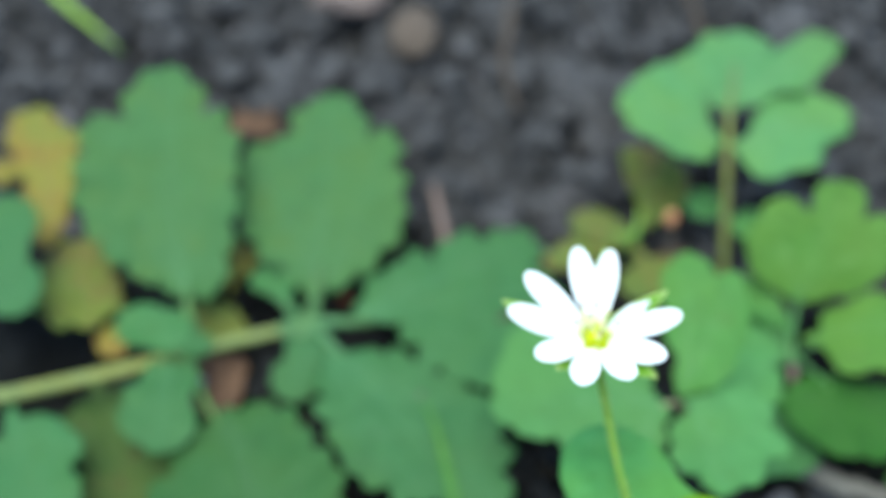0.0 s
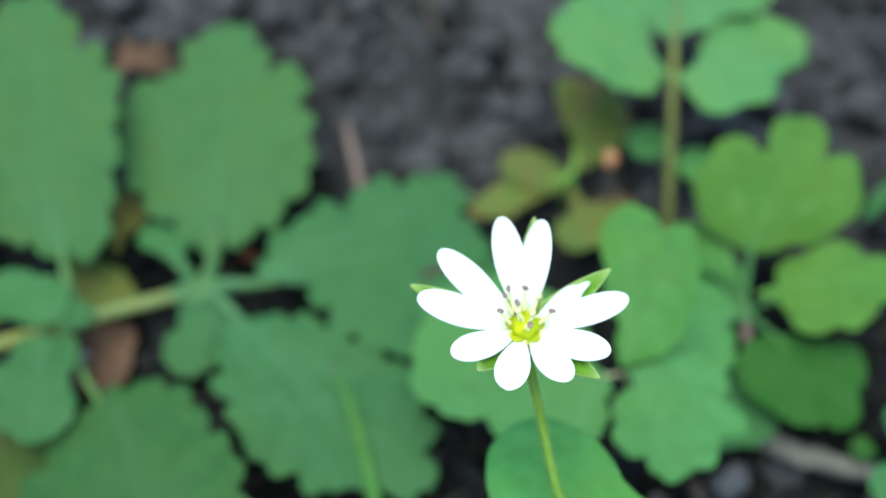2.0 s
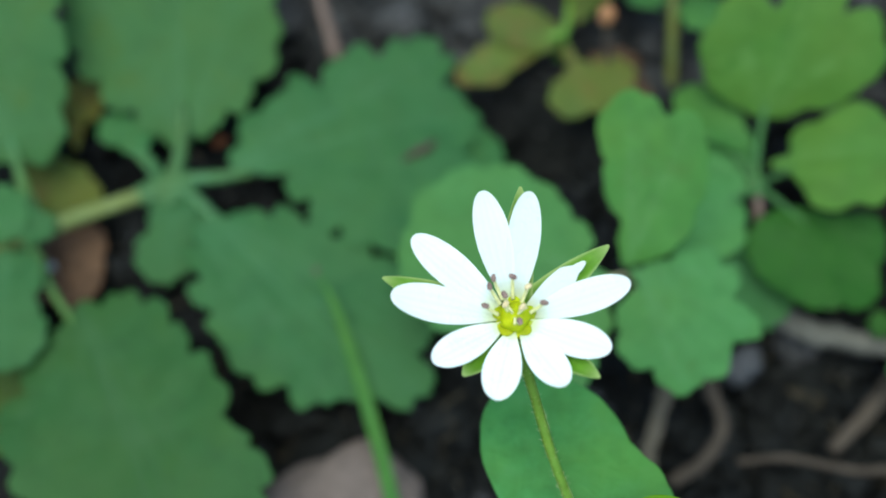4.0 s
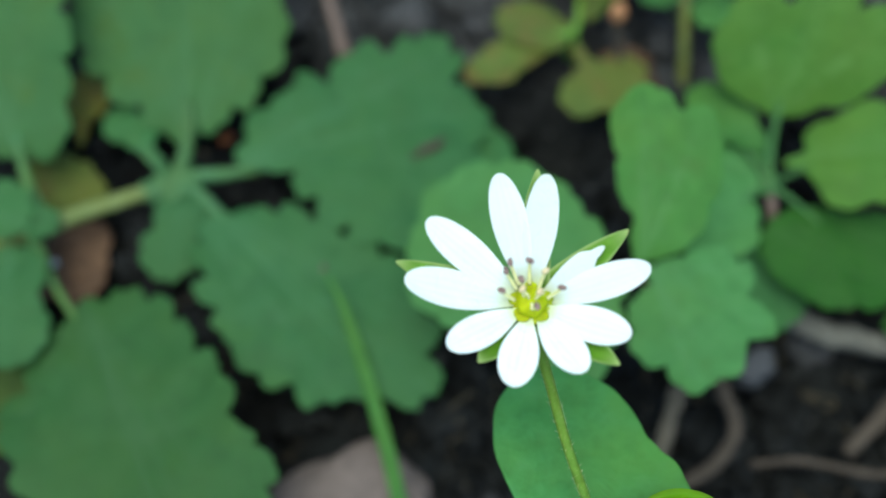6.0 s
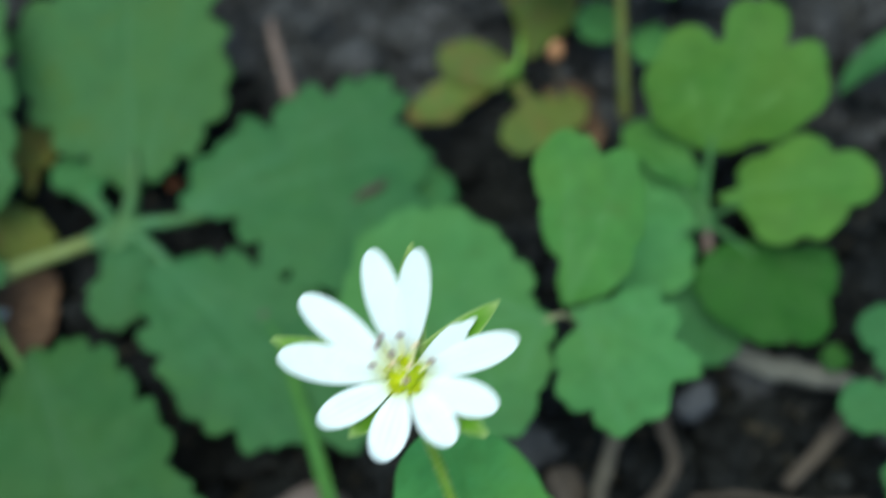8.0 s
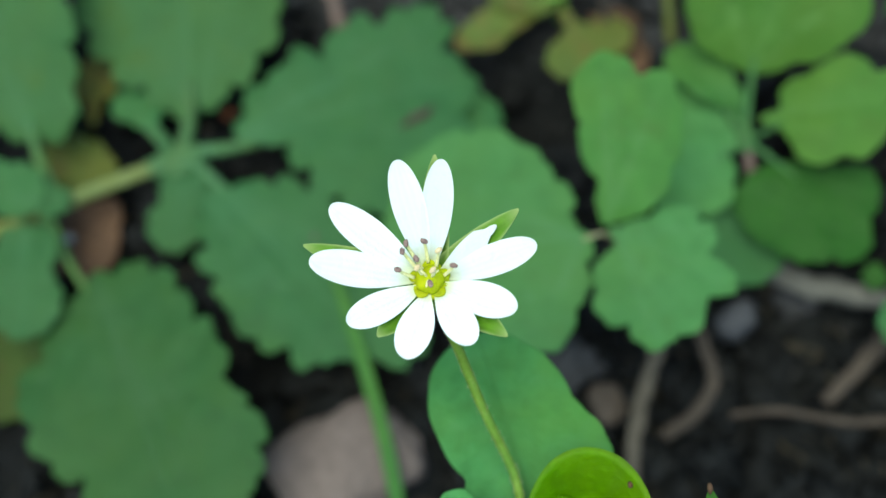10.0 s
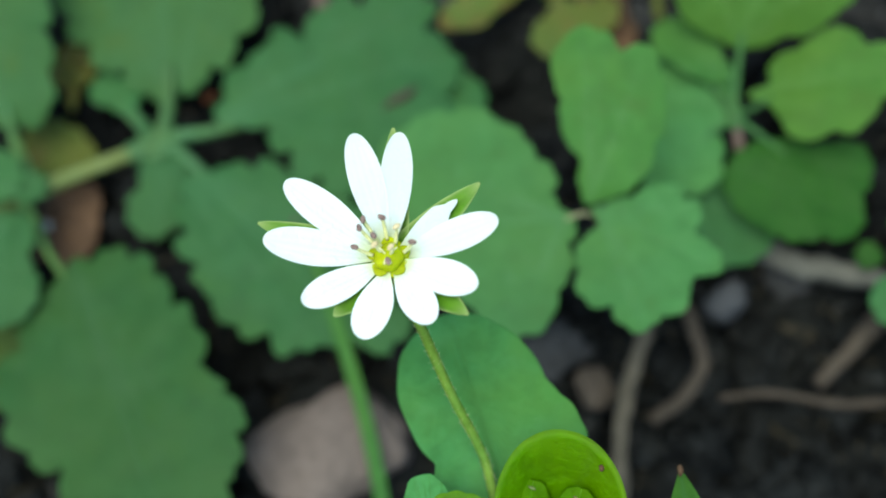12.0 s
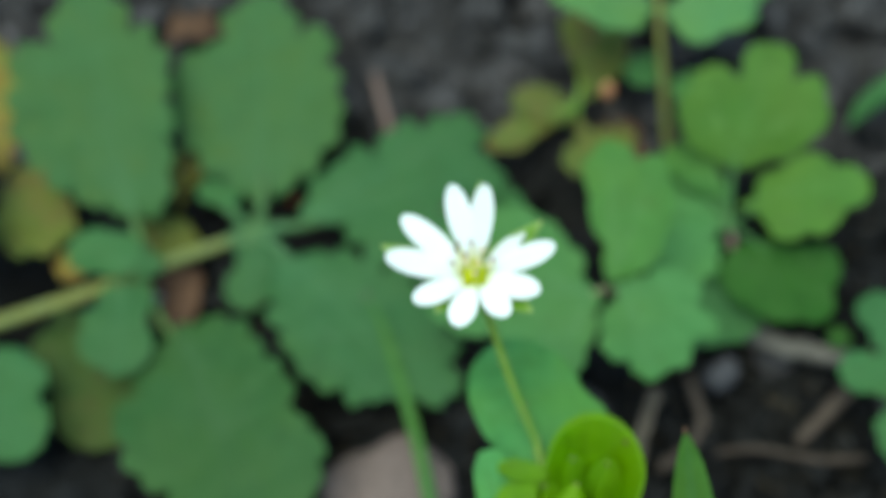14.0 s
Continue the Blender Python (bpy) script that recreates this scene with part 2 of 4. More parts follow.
def leaflet(plant, name, base, tip, lobes, mat, roll=0.0, fold=0.06, droop=0.1, wave=0.035, thick=0.02, teeth=0.075, soft=2, veined=True, scallop=(0.0, 0.0)):
    """A lobed blade: its rim is the envelope of round lobes (u along base to tip, v to the left, radius, in blade lengths)."""
    base, tip = Vector(base), Vector(tip)
    length = (tip - base).length
    eu = (tip - base) / length
    ev = Vector((0, 0, 1)).cross(eu).normalized()
    en = eu.cross(ev)
    a = radians(roll)
    ev = ev * math.cos(a) + en * math.sin(a)
    en = eu.cross(ev)
    seed = base.x * 3.1 + base.y * 1.7
    weight = sum(r * r for _, _, r in lobes)
    cu, cv = sum(u * r * r for u, _, r in lobes) / weight, sum(v * r * r for _, v, r in lobes) / weight
    n, rings = 360, 15
    reach = []
    foot = 0.035
    neck = [(foot, 0.0, foot), (0.09, 0.0, 0.045), (0.16, 0.0, 0.065)]
    for i in range(n):
        t = 2 * math.pi * i / n
        du, dv = math.cos(t), math.sin(t)
        best = 0.04
        for u, v, r in [*lobes, *neck]:
            mu, mv = u - cu, v - cv
            along = du * mu + dv * mv
            disc = r * r - mu * mu - mv * mv + along * along
            if disc > 0:
                best = max(best, along + math.sqrt(disc))
        reach.append(best)
    # Soften the notches and add small blunt teeth.
    for _ in range(soft):
        reach = [(reach[i - 1] + 2 * reach[i] + reach[(i + 1) % n]) / 4 for i in range(n)]
    edge, run, far = [], seed, seed
    for i, r in enumerate(reach):
        run += math.hypot(r * 2 * math.pi / n, r - reach[i - 1]) * length / (0.2 + 1.0 * teeth + 0.06 * noise.noise((i * 0.05, seed, 4.0)))
        bite = (abs(math.sin(math.pi * run)) ** 0.6 - 0.65) * (0.7 + 0.6 * noise.noise((run * 0.4, seed, 1.0)))
        far += math.hypot(r * 2 * math.pi / n, r - reach[i - 1]) * length
        lobe = scallop[1] * (abs(math.sin(math.pi * far / scallop[0] + 0.5 * noise.noise((i * 0.04, seed, 7.0)))) ** 0.6 - 0.7) if scallop[0] else 0.0
        edge.append(r + lobe / length + teeth * bite / length + 0.4 * teeth * noise.noise((i * 0.12, seed, 0)) / length)
    reach = edge
    ribs = [((0.0, 0.0), (u + (u - 0) * 0.12, v * 1.12)) for u, v, r in lobes if u > 0.15]
    ribs.append(((0.0, 0.0), (0.92, 0.0)))
    rows, vein = [], []
    for k in range(rings):
        f = 0.02 + 0.98 * (k / (rings - 2)) ** 0.85 * 0.975 if k < rings - 1 else 1.0
        row = []
        for i in range(n):
            t = 2 * math.pi * i / n
            u, v = cu + math.cos(t) * reach[i] * f, cv + math.sin(t) * reach[i] * f
            near = 1.0
            for q, ((au, av), (bu, bv)) in enumerate(ribs if veined else ()):
                ru, rv = bu - au, bv - av
                s = max(0.0, min(1.0, ((u - au) * ru + (v - av) * rv) / (ru * ru + rv * rv)))
                d = math.hypot(u - au - s * ru, v - av - s * rv)
                near = min(near, d / ((0.016 if q == len(ribs) - 1 else 0.010) * (1.35 - s)))
            groove = math.exp(-near * near)
            h = fold * abs(v) - droop * ((u - 0.45) ** 2) * 1.2 - 0.35 * droop * v * v
            h += wave * noise.noise((u * 3.1 + seed, v * 3.1, seed)) * (0.3 + f) + 0.25 * wave * noise.noise((u * 9 + seed, v * 9, 2.0))
            h -= 0.006 * groove
            p = base + (eu * u + ev * v + en * h) * length
            row.append((p.x, p.y, p.z))
            # The outermost ring gets vein colour too, a rim highlight painted on.
            vein.append(max(groove * 0.75, 0.4 if k == rings - 1 else 0.0))
        rows.append(row)
    verts, faces = sheet(rows, True, thick, en)
    faces.append(tuple(range(n)))
    faces.append(tuple(len(rows) * n + n - 1 - i for i in range(n)))
    return part(name, verts, faces, mat, plant, "", vein + vein)


def smooth_line(points, steps=8):
    """A smooth run of points through the given ones."""
    ps = [Vector(p) for p in points]
    ps = [ps[0] * 2 - ps[1], *ps, ps[-1] * 2 - ps[-2]]
    out = []
    for a, b, c, d in zip(ps, ps[1:], ps[2:], ps[3:]):
        for k in range(steps):
            t = k / steps
            out.append(0.5 * (2 * b + (c - a) * t + (2 * a - 5 * b + 4 * c - d) * t * t + (3 * b - a - 3 * c + d) * t ** 3))
    return [*out, ps[-2]]


def stalk(plant, name, points, r0, r1, mat, label="", sides=12, rough=0.06, groove=0.0):
    """A round tapering stem through the points, in centimetres."""
    line = smooth_line(points)
    verts, faces, n = [], [], len(line)
    for k, p in enumerate(line):
        way = (line[min(k + 1, n - 1)] - line[max(k - 1, 0)]).normalized()
        side = way.cross(Vector((0.13, 0.21, 0.97)))
        side = side.normalized() if side.length > 1e-4 else Vector((1, 0, 0))
        up = side.cross(way)
        r = r0 + (r1 - r0) * k / (n - 1)
        for i in range(sides):
            t = 2 * math.pi * i / sides
            q = r * (1 + rough * noise.noise((k * 0.35 + r0 * 90, i * 0.9, p.x)) - groove * max(0, math.sin(t)) ** 4)
            v = p + (side * math.cos(t) + up * math.sin(t)) * q
            verts.append((v.x, v.y, v.z))
    for k in range(n - 1):
        for i in range(sides):
            j = (i + 1) % sides
            faces.append((k * sides + i, k * sides + j, (k + 1) * sides + j, (k + 1) * sides + i))
    faces += [tuple(range(sides - 1, -1, -1)), tuple((n - 1) * sides + i for i in range(sides))]
    return part(name, verts, faces, mat, plant, label)


def lump_geometry(cx, cy, cz, rx, ry, rz, seed, level=3, rough=0.25, turn=0.0, square=0.0):
    """An uneven stone-like ball."""
    bm = bmesh.new()
    bmesh.ops.create_icosphere(bm, subdivisions=level, radius=1.0)
    verts = []
    c, s = math.cos(turn), math.sin(turn)
    for v in bm.verts:
        p = v.co
        k = 1 + rough * noise.noise(p * 1.3 + Vector((seed, 0, 0))) + rough * 0.5 * noise.noise(p * 3.1 + Vector((0, seed, 0)))
        if square:
            k *= (1 - square) + square / max(abs(p.x), abs(p.y), abs(p.z)) * 0.8
        x, y, z = p.x * rx * k, p.y * ry * k, p.z * rz * k
        verts.append((cx + x * c - y * s, cy + x * s + y * c, cz + z))
    faces = [tuple(v.index for v in f.verts) for f in bm.faces]
    bm.free()
    return verts, faces


def blade(plant, name, points, width, mat, label="", taper=2.0):
    """A narrow folded grass blade along the points, from its foot to its tip."""
    line = smooth_line(points, 10)
    n, rows, vein = len(line), [], []
    for k, p in enumerate(line):
        way = (line[min(k + 1, n - 1)] - line[max(k - 1, 0)]).normalized()
        side = way.cross(Vector((0, 0, 1))).normalized()
        up = side.cross(way)
        t = k / (n - 1)
        w = width * 0.5 * math.sin(math.pi / 2 * min(1.0, (1 - t) * taper + 0.02)) * (0.75 + 0.25 * min(1, t * 4))
        row = []
        for i in range(9):
            s = 1 - i / 4
            v = p + side * (s * w) + up * (abs(s) ** 1.6 * w * 0.2 + 0.02 * w * math.sin(i * 3.1))
            row.append((v.x, v.y, v.z))
            vein.append(0.6 if i == 4 else 0.25 * (i % 2))
        rows.append(row)
    verts, faces = sheet(rows, False, 0.02, (0, 0, 1))
    return part(name, verts, faces, mat, plant, label, vein + vein)


# ---- ground ----
HOLLOWS = [(-7.5, 3.86, 1.5), (-8.2, 3.5, 1.2), (-4.87, 4.8, 0.7), (-2.75, 5.72, 0.5), (0.8, 5.13, 0.8), (0.4, 5.55, 0.6), (-2.4, 5.0, 0.6), (-2.6, 1.3, 0.5)]


def soil_height(x, y):
    """Height of the crumbly soil at a place in centimetres."""
    p = Vector((x, y, 0))
    h = 0.35 * noise.noise(p * 0.28 + Vector((4.2, 1.1, 0)))
    h += 0.38 * (noise.noise(p * 0.9)) + 0.24 * noise.noise(p * 2.1 + Vector((3, 7, 1))) + 0.1 * noise.noise(p * 4.3)
    d = noise.voronoi(p * 1.15 + Vector((0.4, 0.2, 0.3)))[0]
    h += 0.75 * (min(0.55, d[1] - d[0]) - 0.28)
    e = noise.voronoi(p * 3.4)[0]
    h += 0.2 * (min(0.5, e[1] - e[0]) - 0.2)
    h += 0.035 * noise.noise(p * 8.0)
    hollow = math.exp(-((x + 1.6) ** 2 + (y - 0.3) ** 2) / 0.9)
    for px, py, deep in HOLLOWS:
        h -= deep * math.exp(-((x - px) ** 2 + (y - py) ** 2) / 0.45)
    return (h - 0.2) * (1 - hollow) - 0.25 * hollow


def spread(low, high, step, far):
    """Coordinates: even steps in the middle, then ever longer ones to the horizon."""
    mid = [low + step * i for i in range(int(round((high - low) / step)) + 1)]
    left, right, s = [], [], step
    while True:
        s *= 1.35
        left.insert(0, (left[0] if left else mid[0]) - s)
        right.append((right[-1] if right else mid[-1]) + s)
        if right[-1] > far:
            return left + mid + right


gx, gy = spread(-11.5, 8.0, 0.11, 6000), spread(-4.5, 17.0, 0.11, 6000)
gverts = [(x, y, soil_height(x, y) if abs(x) < 60 and abs(y) < 60 else 0.0) for y in gy for x in gx]
gfaces = [(j * len(gx) + i, j * len(gx) + i + 1, (j + 1) * len(gx) + i + 1, (j + 1) * len(gx) + i) for j in range(len(gy) - 1) for i in range(len(gx) - 1)]
# Darkens the soil colour among the plants: leaf mould, with shade painted in.
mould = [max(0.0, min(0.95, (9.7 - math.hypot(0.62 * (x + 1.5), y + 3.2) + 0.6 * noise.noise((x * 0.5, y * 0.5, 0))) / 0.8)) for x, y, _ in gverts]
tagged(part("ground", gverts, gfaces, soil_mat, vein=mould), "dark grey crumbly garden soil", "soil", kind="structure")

# Loose crumbs of soil, past counting.
cverts, cfaces = [], []
rng = random.Random(5)
for n in range(2300):
    x, y = rng.uniform(-11, 7.5), rng.uniform(-3.5, 15)
    r = 0.04 + 0.34 * rng.random() ** 2.6
    if y < (6.5 if -3.8 < x < 5.5 else 5.6) and rng.random() < 0.98:
        continue
    vs, fs = lump_geometry(x, y, soil_height(x, y) + r * 0.3, r * rng.uniform(0.8, 1.3), r, r * rng.uniform(0.6, 0.9), n * 0.7, 2 if r > 0.12 else 1, 0.45, rng.uniform(0, 6))
    cfaces += [tuple(i + len(cverts) for i in f) for f in fs]
    cverts += vs
tagged(part("soil_crumbs", cverts, cfaces, clod_mat), "loose dark grey crumbs of dry soil", "soil", kind="stuff")


# Leaf mould between the plants in the foreground, blackened to stand in for shade.
cverts, cfaces = [], []
for n in range(4500):
    x, y = rng.uniform(-5.5, 6.5), rng.triangular(-4.0, 7.0, 0.6)
    r = 0.05 + 0.17 * rng.random() ** 3
    if math.hypot(x + 1.6, y - 0.3) < 1.0 or y > 4.5 and soil_height(x, y) + 1.3 * r > 0.25:
        continue
    vs, fs = lump_geometry(x, y, soil_height(x, y) + r * rng.uniform(0.0, 0.7), r * rng.uniform(0.6, 2.2), r * rng.uniform(0.5, 1.0), r * rng.uniform(0.3, 0.8), n * 0.37, 2 if r > 0.09 else 1, 0.95, rng.uniform(0, 6), 0.25)
    cfaces += [tuple(i + len(cverts) for i in f) for f in fs]
    cverts += vs
tagged(part("leaf_mould", cverts, cfaces, humus_mat), "shaded black leaf mould and crumbs between the plants", "soil", kind="stuff")

# Short rotted fibres and straw lying in the mould.
cverts, cfaces = [], []
for n in range(620):
    x, y, q, size = rng.uniform(-5.5, 6.5), rng.triangular(-4.0, 5.2, 0.8), rng.uniform(0, 6.28), 0.12 + 0.5 * rng.random() ** 2
    r, lift = rng.uniform(0.012, 0.035), rng.uniform(-0.1, 0.1)
    if math.hypot(x + 1.6, y - 0.3) < 1.1:
        continue
    row = []
    for k in range(5):
        s = (k / 4 - 0.5) * size
        px, py = x + s * math.cos(q) + 0.12 * size * noise.noise((n, k * 0.7, 0)), y + s * math.sin(q) + 0.12 * size * noise.noise((n, k * 0.7, 5))
        row.append((px, py, soil_height(px, py) + 0.08 + lift * s / size))
    for px, py, pz in row:
        cverts += [(px - r * math.sin(q), py + r * math.cos(q), pz), (px, py, pz + r), (px + r * math.sin(q), py - r * math.cos(q), pz), (px, py, pz - r)]
    o = len(cverts) - 20
    for k in range(4):
        for i in range(4):
            cfaces.append((o + k * 4 + i, o + k * 4 + (i + 1) % 4, o + k * 4 + 4 + (i + 1) % 4, o + k * 4 + 4 + i))
tagged(part("plant_litter", cverts, cfaces, litter_mat), "short brown rotted plant fibres lying in the mould", "litter", kind="stuff")


# ---- stones ----
def stone(name, x, y, z, rx, ry, rz, turn, mat, label, seed, rough=0.22, square=0.2, category="stone"):
    verts, faces = lump_geometry(x, y, z, rx, ry, rz, seed, 4, rough, turn, square)
    return tagged(part(name, verts, faces, mat), label, category)


stone("stone", -1.6, 0.3, 0.04, 0.95, 0.7, 0.34, 0.5, stone_pink, "angular pinkish-brown stone lying on the soil", 3.0, 0.2, 0.4)
stone("stone", -2.94, 11.3, 0.2, 0.47, 0.66, 0.32, 0.1, stone_brown, "smooth brown oval stone half sunk in soil", 8.0, 0.08, 0.0)
stone("stone", -4.3, 12.35, 0.1, 0.75, 0.4, 0.25, 0.0, stone_pink, "flat purplish-brown stone on the soil", 5.0)
stone("stone", -0.15, 9.5, 0.1, 0.32, 0.26, 0.2, 0.4, stone_grey, "small rounded grey stone on the soil", 12.0, 0.12, 0.0)
stone("stone", 0.95, 1.4, 0.1, 0.42, 0.34, 0.25, 0.2, stone_grey, "dark grey stone beside the celandine leaf", 15.0, 0.5, 0.0)
stone("stone", 3.06, 1.95, 0.1, 0.28, 0.2, 0.2, 0.5, stone_pale, "small pale bluish stone on the soil", 18.0)
stone("stone", 1.5, 0.95, 0.05, 0.22, 0.27, 0.2, 0.3, stone_brown, "small tan stone on the soil", 21.0)
stone("stone", -6.4, -0.55, 0.05, 0.4, 0.3, 0.2, 0.4, stone_pink, "small pinkish stone on the soil", 35.0)
stone("bark_chip", 3.55, 3.35, 0.0, 0.25, 0.35, 0.15, 0.3, twig_brown, "reddish-brown chip of bark on the soil", 24.0, 0.3, 0.4, "bark")

# Larger clods of soil lying on the open ground behind the plants.
for n in range(34):
    x, y, r = rng.uniform(-9.5, 5.5), rng.uniform(7.6, 14.5), rng.uniform(0.25, 0.6)
    vs, fs = lump_geometry(x, y, soil_height(x, y) + r * 0.25, r * rng.uniform(0.9, 1.4), r, r * 0.65, n * 3.3, 4, 0.55, rng.uniform(0, 6), 0.15)
    tagged(part("soil_clod", vs, fs, clod_mat), "crumbly dark grey clod of soil lying on the ground", "soil clod", "soil clods")

# ---- twigs and roots ----
def twig(points, r0, r1, mat, label, name="twig", category="twig"):
    return tagged(stalk(None, name, points, r0, r1, mat, rough=0.45), label, category)


twig([(2.12, 1.62, 0.3), (1.9, 1.0, 0.32), (1.76, 0.4, 0.28), (1.7, -0.3, 0.15), (1.68, -0.9, 0.0)], 0.09, 0.1, twig_tan, "dry straw-coloured stem lying on the soil", "dry_stem", "stem")
twig([(2.6, 1.9, 0.1), (2.66, 1.5, 0.3), (2.7, 1.12, 0.35), (2.46, 0.75, 0.3), (2.13, 0.55, 0.1)], 0.075, 0.085, twig_brown, "bent brown twig on the soil")
twig([(5.4, 2.35, 0.1), (4.87, 1.79, 0.18), (4.4, 1.3, 0.2), (4.0, 0.92, 0.08)], 0.15, 0.08, twig_brown, "dry grey-brown twig lying on the soil")
twig([(2.9, 0.8, 0.08), (3.5, 0.82, 0.14), (4.2, 0.69, 0.1), (4.9, 0.74, 0.0)], 0.04, 0.05, twig_brown, "thin brown twig lying level on the soil")
twig([(3.4, 2.7, 0.1), (3.92, 2.35, 0.2), (4.5, 2.2, 0.2), (4.95, 2.1, 0.15)], 0.17, 0.11, twig_pale, "pale grey-green dry stalk on the soil", "dry_stem", "stem")
twig([(-2.2, 7.6, 0.05), (-2.17, 7.3, 0.22), (-2.04, 6.85, 0.2), (-1.88, 6.28, 0.1)], 0.05, 0.09, twig_pink, "short pale pinkish-brown twig on the soil")
twig([(-1.17, 12.9, 0.2), (-1.15, 11.3, 0.25), (-1.2, 10.6, 0.22), (-0.9, 9.46, 0.1)], 0.09, 0.05, twig_brown, "thin brown root lying across the soil", "root", "root")
twig([(2.2, 13.3, 0.1), (2.36, 12.4, 0.2), (2.53, 11.5, 0.1)], 0.08, 0.06, twig_brown, "thin reddish twig on the soil")

# ---- dead leaves ----
dead = thing("dead_leaf", -5.3, 8.4, 0.1, "curled orange-brown dead leaf on the soil", "dead leaf")
leaflet(dead, "blade", (-5.85, 8.2, 0.35), (-4.85, 8.6, 0.4), [(0.3, 0.05, 0.25), (0.6, 0.0, 0.28)], dead_brown, fold=0.5, droop=0.6, wave=0.15)
dead = thing("dead_leaf", -5.0, 3.4, 0.1, "reddish-brown dead leaf lying under the celandine", "dead leaf")
leaflet(dead, "blade", (-5.3, 3.9, 0.15), (-4.9, 2.6, 0.2), [(0.35, 0.1, 0.3), (0.6, 0.0, 0.33)], dead_brown, fold=0.2, droop=0.3, wave=0.15)
dead = thing("dead_leaf", 1.7, 6.0, 0.1, "brown dead leaf under the olive seedling", "dead leaf")
leaflet(dead, "blade", (1.5, 6.3, 0.2), (2.2, 5.2, 0.2), [(0.35, 0.05, 0.26), (0.65, 0.0, 0.22)], dead_brown, fold=0.3, droop=0.3, wave=0.15)
dead = thing("dead_leaf", -3.44, 4.88, 0.1, "small orange-brown scrap of dead leaf in a hollow", "dead leaf")
leaflet(dead, "blade", (-3.40, 4.93, 0.13), (-3.26, 5.07, 0.16), [(0.4, 0.0, 0.3), (0.7, 0.05, 0.25)], rust_brown, fold=0.3, droop=0.3, wave=0.15)
fallen_bud = thing("fallen_bud", 1.6, 6.2, 0.2, "small orange-brown bud on a short dry stalk", "bud")
v_, f_ = lump_geometry(1.59, 6.22, 1.15, 0.11, 0.12, 0.16, 2.0, 3, 0.1)
part("bud_head", v_, f_, bud_orange, fallen_bud)
stalk(fallen_bud, "bud_stalk", [(1.75, 5.9, 0.1), (1.66, 6.08, 0.6), (1.6, 6.2, 1.05)], 0.05, 0.045, twig_brown)
petal = thing("fallen_petal", -1.28, 7.7, 0.1, "tiny fallen whitish petal with a green tip on the soil", "petal")
leaflet(petal, "blade", (-1.24, 7.95, 0.3), (-1.3, 7.5, 0.25), [(0.7, 0.0, 0.17), (0.4, 0.0, 0.1)], stone_grey, veined=False)

# ---- celandine with the long leaf ----
celandine = thing("celandine", -8.3, 2.2, 0.0, "greater celandine with broad lobed blue-green leaflets on soil", "plant", "celandine plants")
stalk(celandine, "leaf_stalk", [(-8.9, 2.0, 0.4), (-8.28, 2.22, 0.8), (-7.7, 2.43, 0.8), (-6.16, 3.04, 0.75), (-4.9, 3.66, 0.65), (-4.2, 3.98, 0.58), (-3.7, 4.2, 0.52)], 0.125, 0.085, stem_pale, "pale greyish-green leaf stalk", groove=0.15)
stalk(celandine, "leaflet_stalk", [(-4.15, 3.98, 0.53), (-3.82, 4.2, 0.56), (-3.72, 4.6, 0.6), (-3.72, 5.2, 0.72)], 0.15, 0.06, stem_blue, groove=0.1)
stalk(celandine, "leaflet_stalk", [(-4.2, 4.0, 0.53), (-3.75, 4.2, 0.55), (-3.15, 4.3, 0.5), (-2.6, 4.46, 0.42)], 0.13, 0.05, stem_blue, groove=0.1)
stalk(celandine, "leaflet_stalk", [(-4.15, 4.0, 0.53), (-3.75, 4.12, 0.55), (-3.45, 3.93, 0.5), (-3.2, 3.7, 0.4)], 0.13, 0.06, stem_blue, groove=0.1)
stalk(celandine, "leaflet_stalk", [(-3.9, 4.12, 0.53), (-4.1, 4.4, 0.56), (-4.4, 4.7, 0.58)], 0.06, 0.04, stem_blue)
stalk(celandine, "leaflet_stalk", [(-5.5, 3.4, 0.68), (-5.35, 3.6, 0.72), (-5.5, 4.0, 0.9), (-5.64, 4.5, 1.1)], 0.11, 0.05, stem_blue)
stalk(celandine, "leaflet_stalk", [(-5.6, 3.35, 0.68), (-5.3, 3.2, 0.72), (-5.07, 2.75, 0.7), (-4.75, 2.3, 0.68)], 0.055, 0.045, stem_blue)
v_, f_ = lump_geometry(-3.82, 4.15, 0.52, 0.3, 0.24, 0.1, 3.0, 4, 0.2, 0.4)
part("node", v_, f_, stem_blue, celandine)
leaflet(celandine, "leaflet", (-5.67, 4.24, 1.00), (-6.38, 7.34, 2.70), [(0.47, 0.06, 0.33), (0.82, 0.01, 0.16), (0.22, -0.02, 0.21), (0.61, -0.12, 0.17), (0.67, 0.23, 0.12), (0.37, 0.04, 0.30), (0.10, -0.08, 0.12), (0.73, 0.29, 0.06), (0.82, -0.04, 0.13), (0.91, 0.01, 0.09), (0.42, 0.05, 0.32), (0.70, -0.20, 0.07), (0.03, -0.14, 0.04), (0.51, 0.08, 0.30), (0.84, 0.08, 0.10)], leaf_mottled, teeth=0.09, scallop=(0.52, 0.17))
leaflet(celandine, "leaflet", (-3.72, 4.66, 0.60), (-3.92, 7.99, 1.70), [(0.44, 0.01, 0.35), (0.80, -0.02, 0.16), (0.52, 0.16, 0.24), (0.18, 0.01, 0.16), (0.71, -0.25, 0.09), (0.44, -0.02, 0.34), (0.90, -0.02, 0.10), (0.84, 0.07, 0.10), (0.35, -0.02, 0.29), (0.46, 0.09, 0.30), (0.61, 0.29, 0.10), (0.35, -0.25, 0.11), (0.53, -0.22, 0.14), (0.11, 0.01, 0.10)], leaf_mottled, teeth=0.09, scallop=(0.52, 0.17))
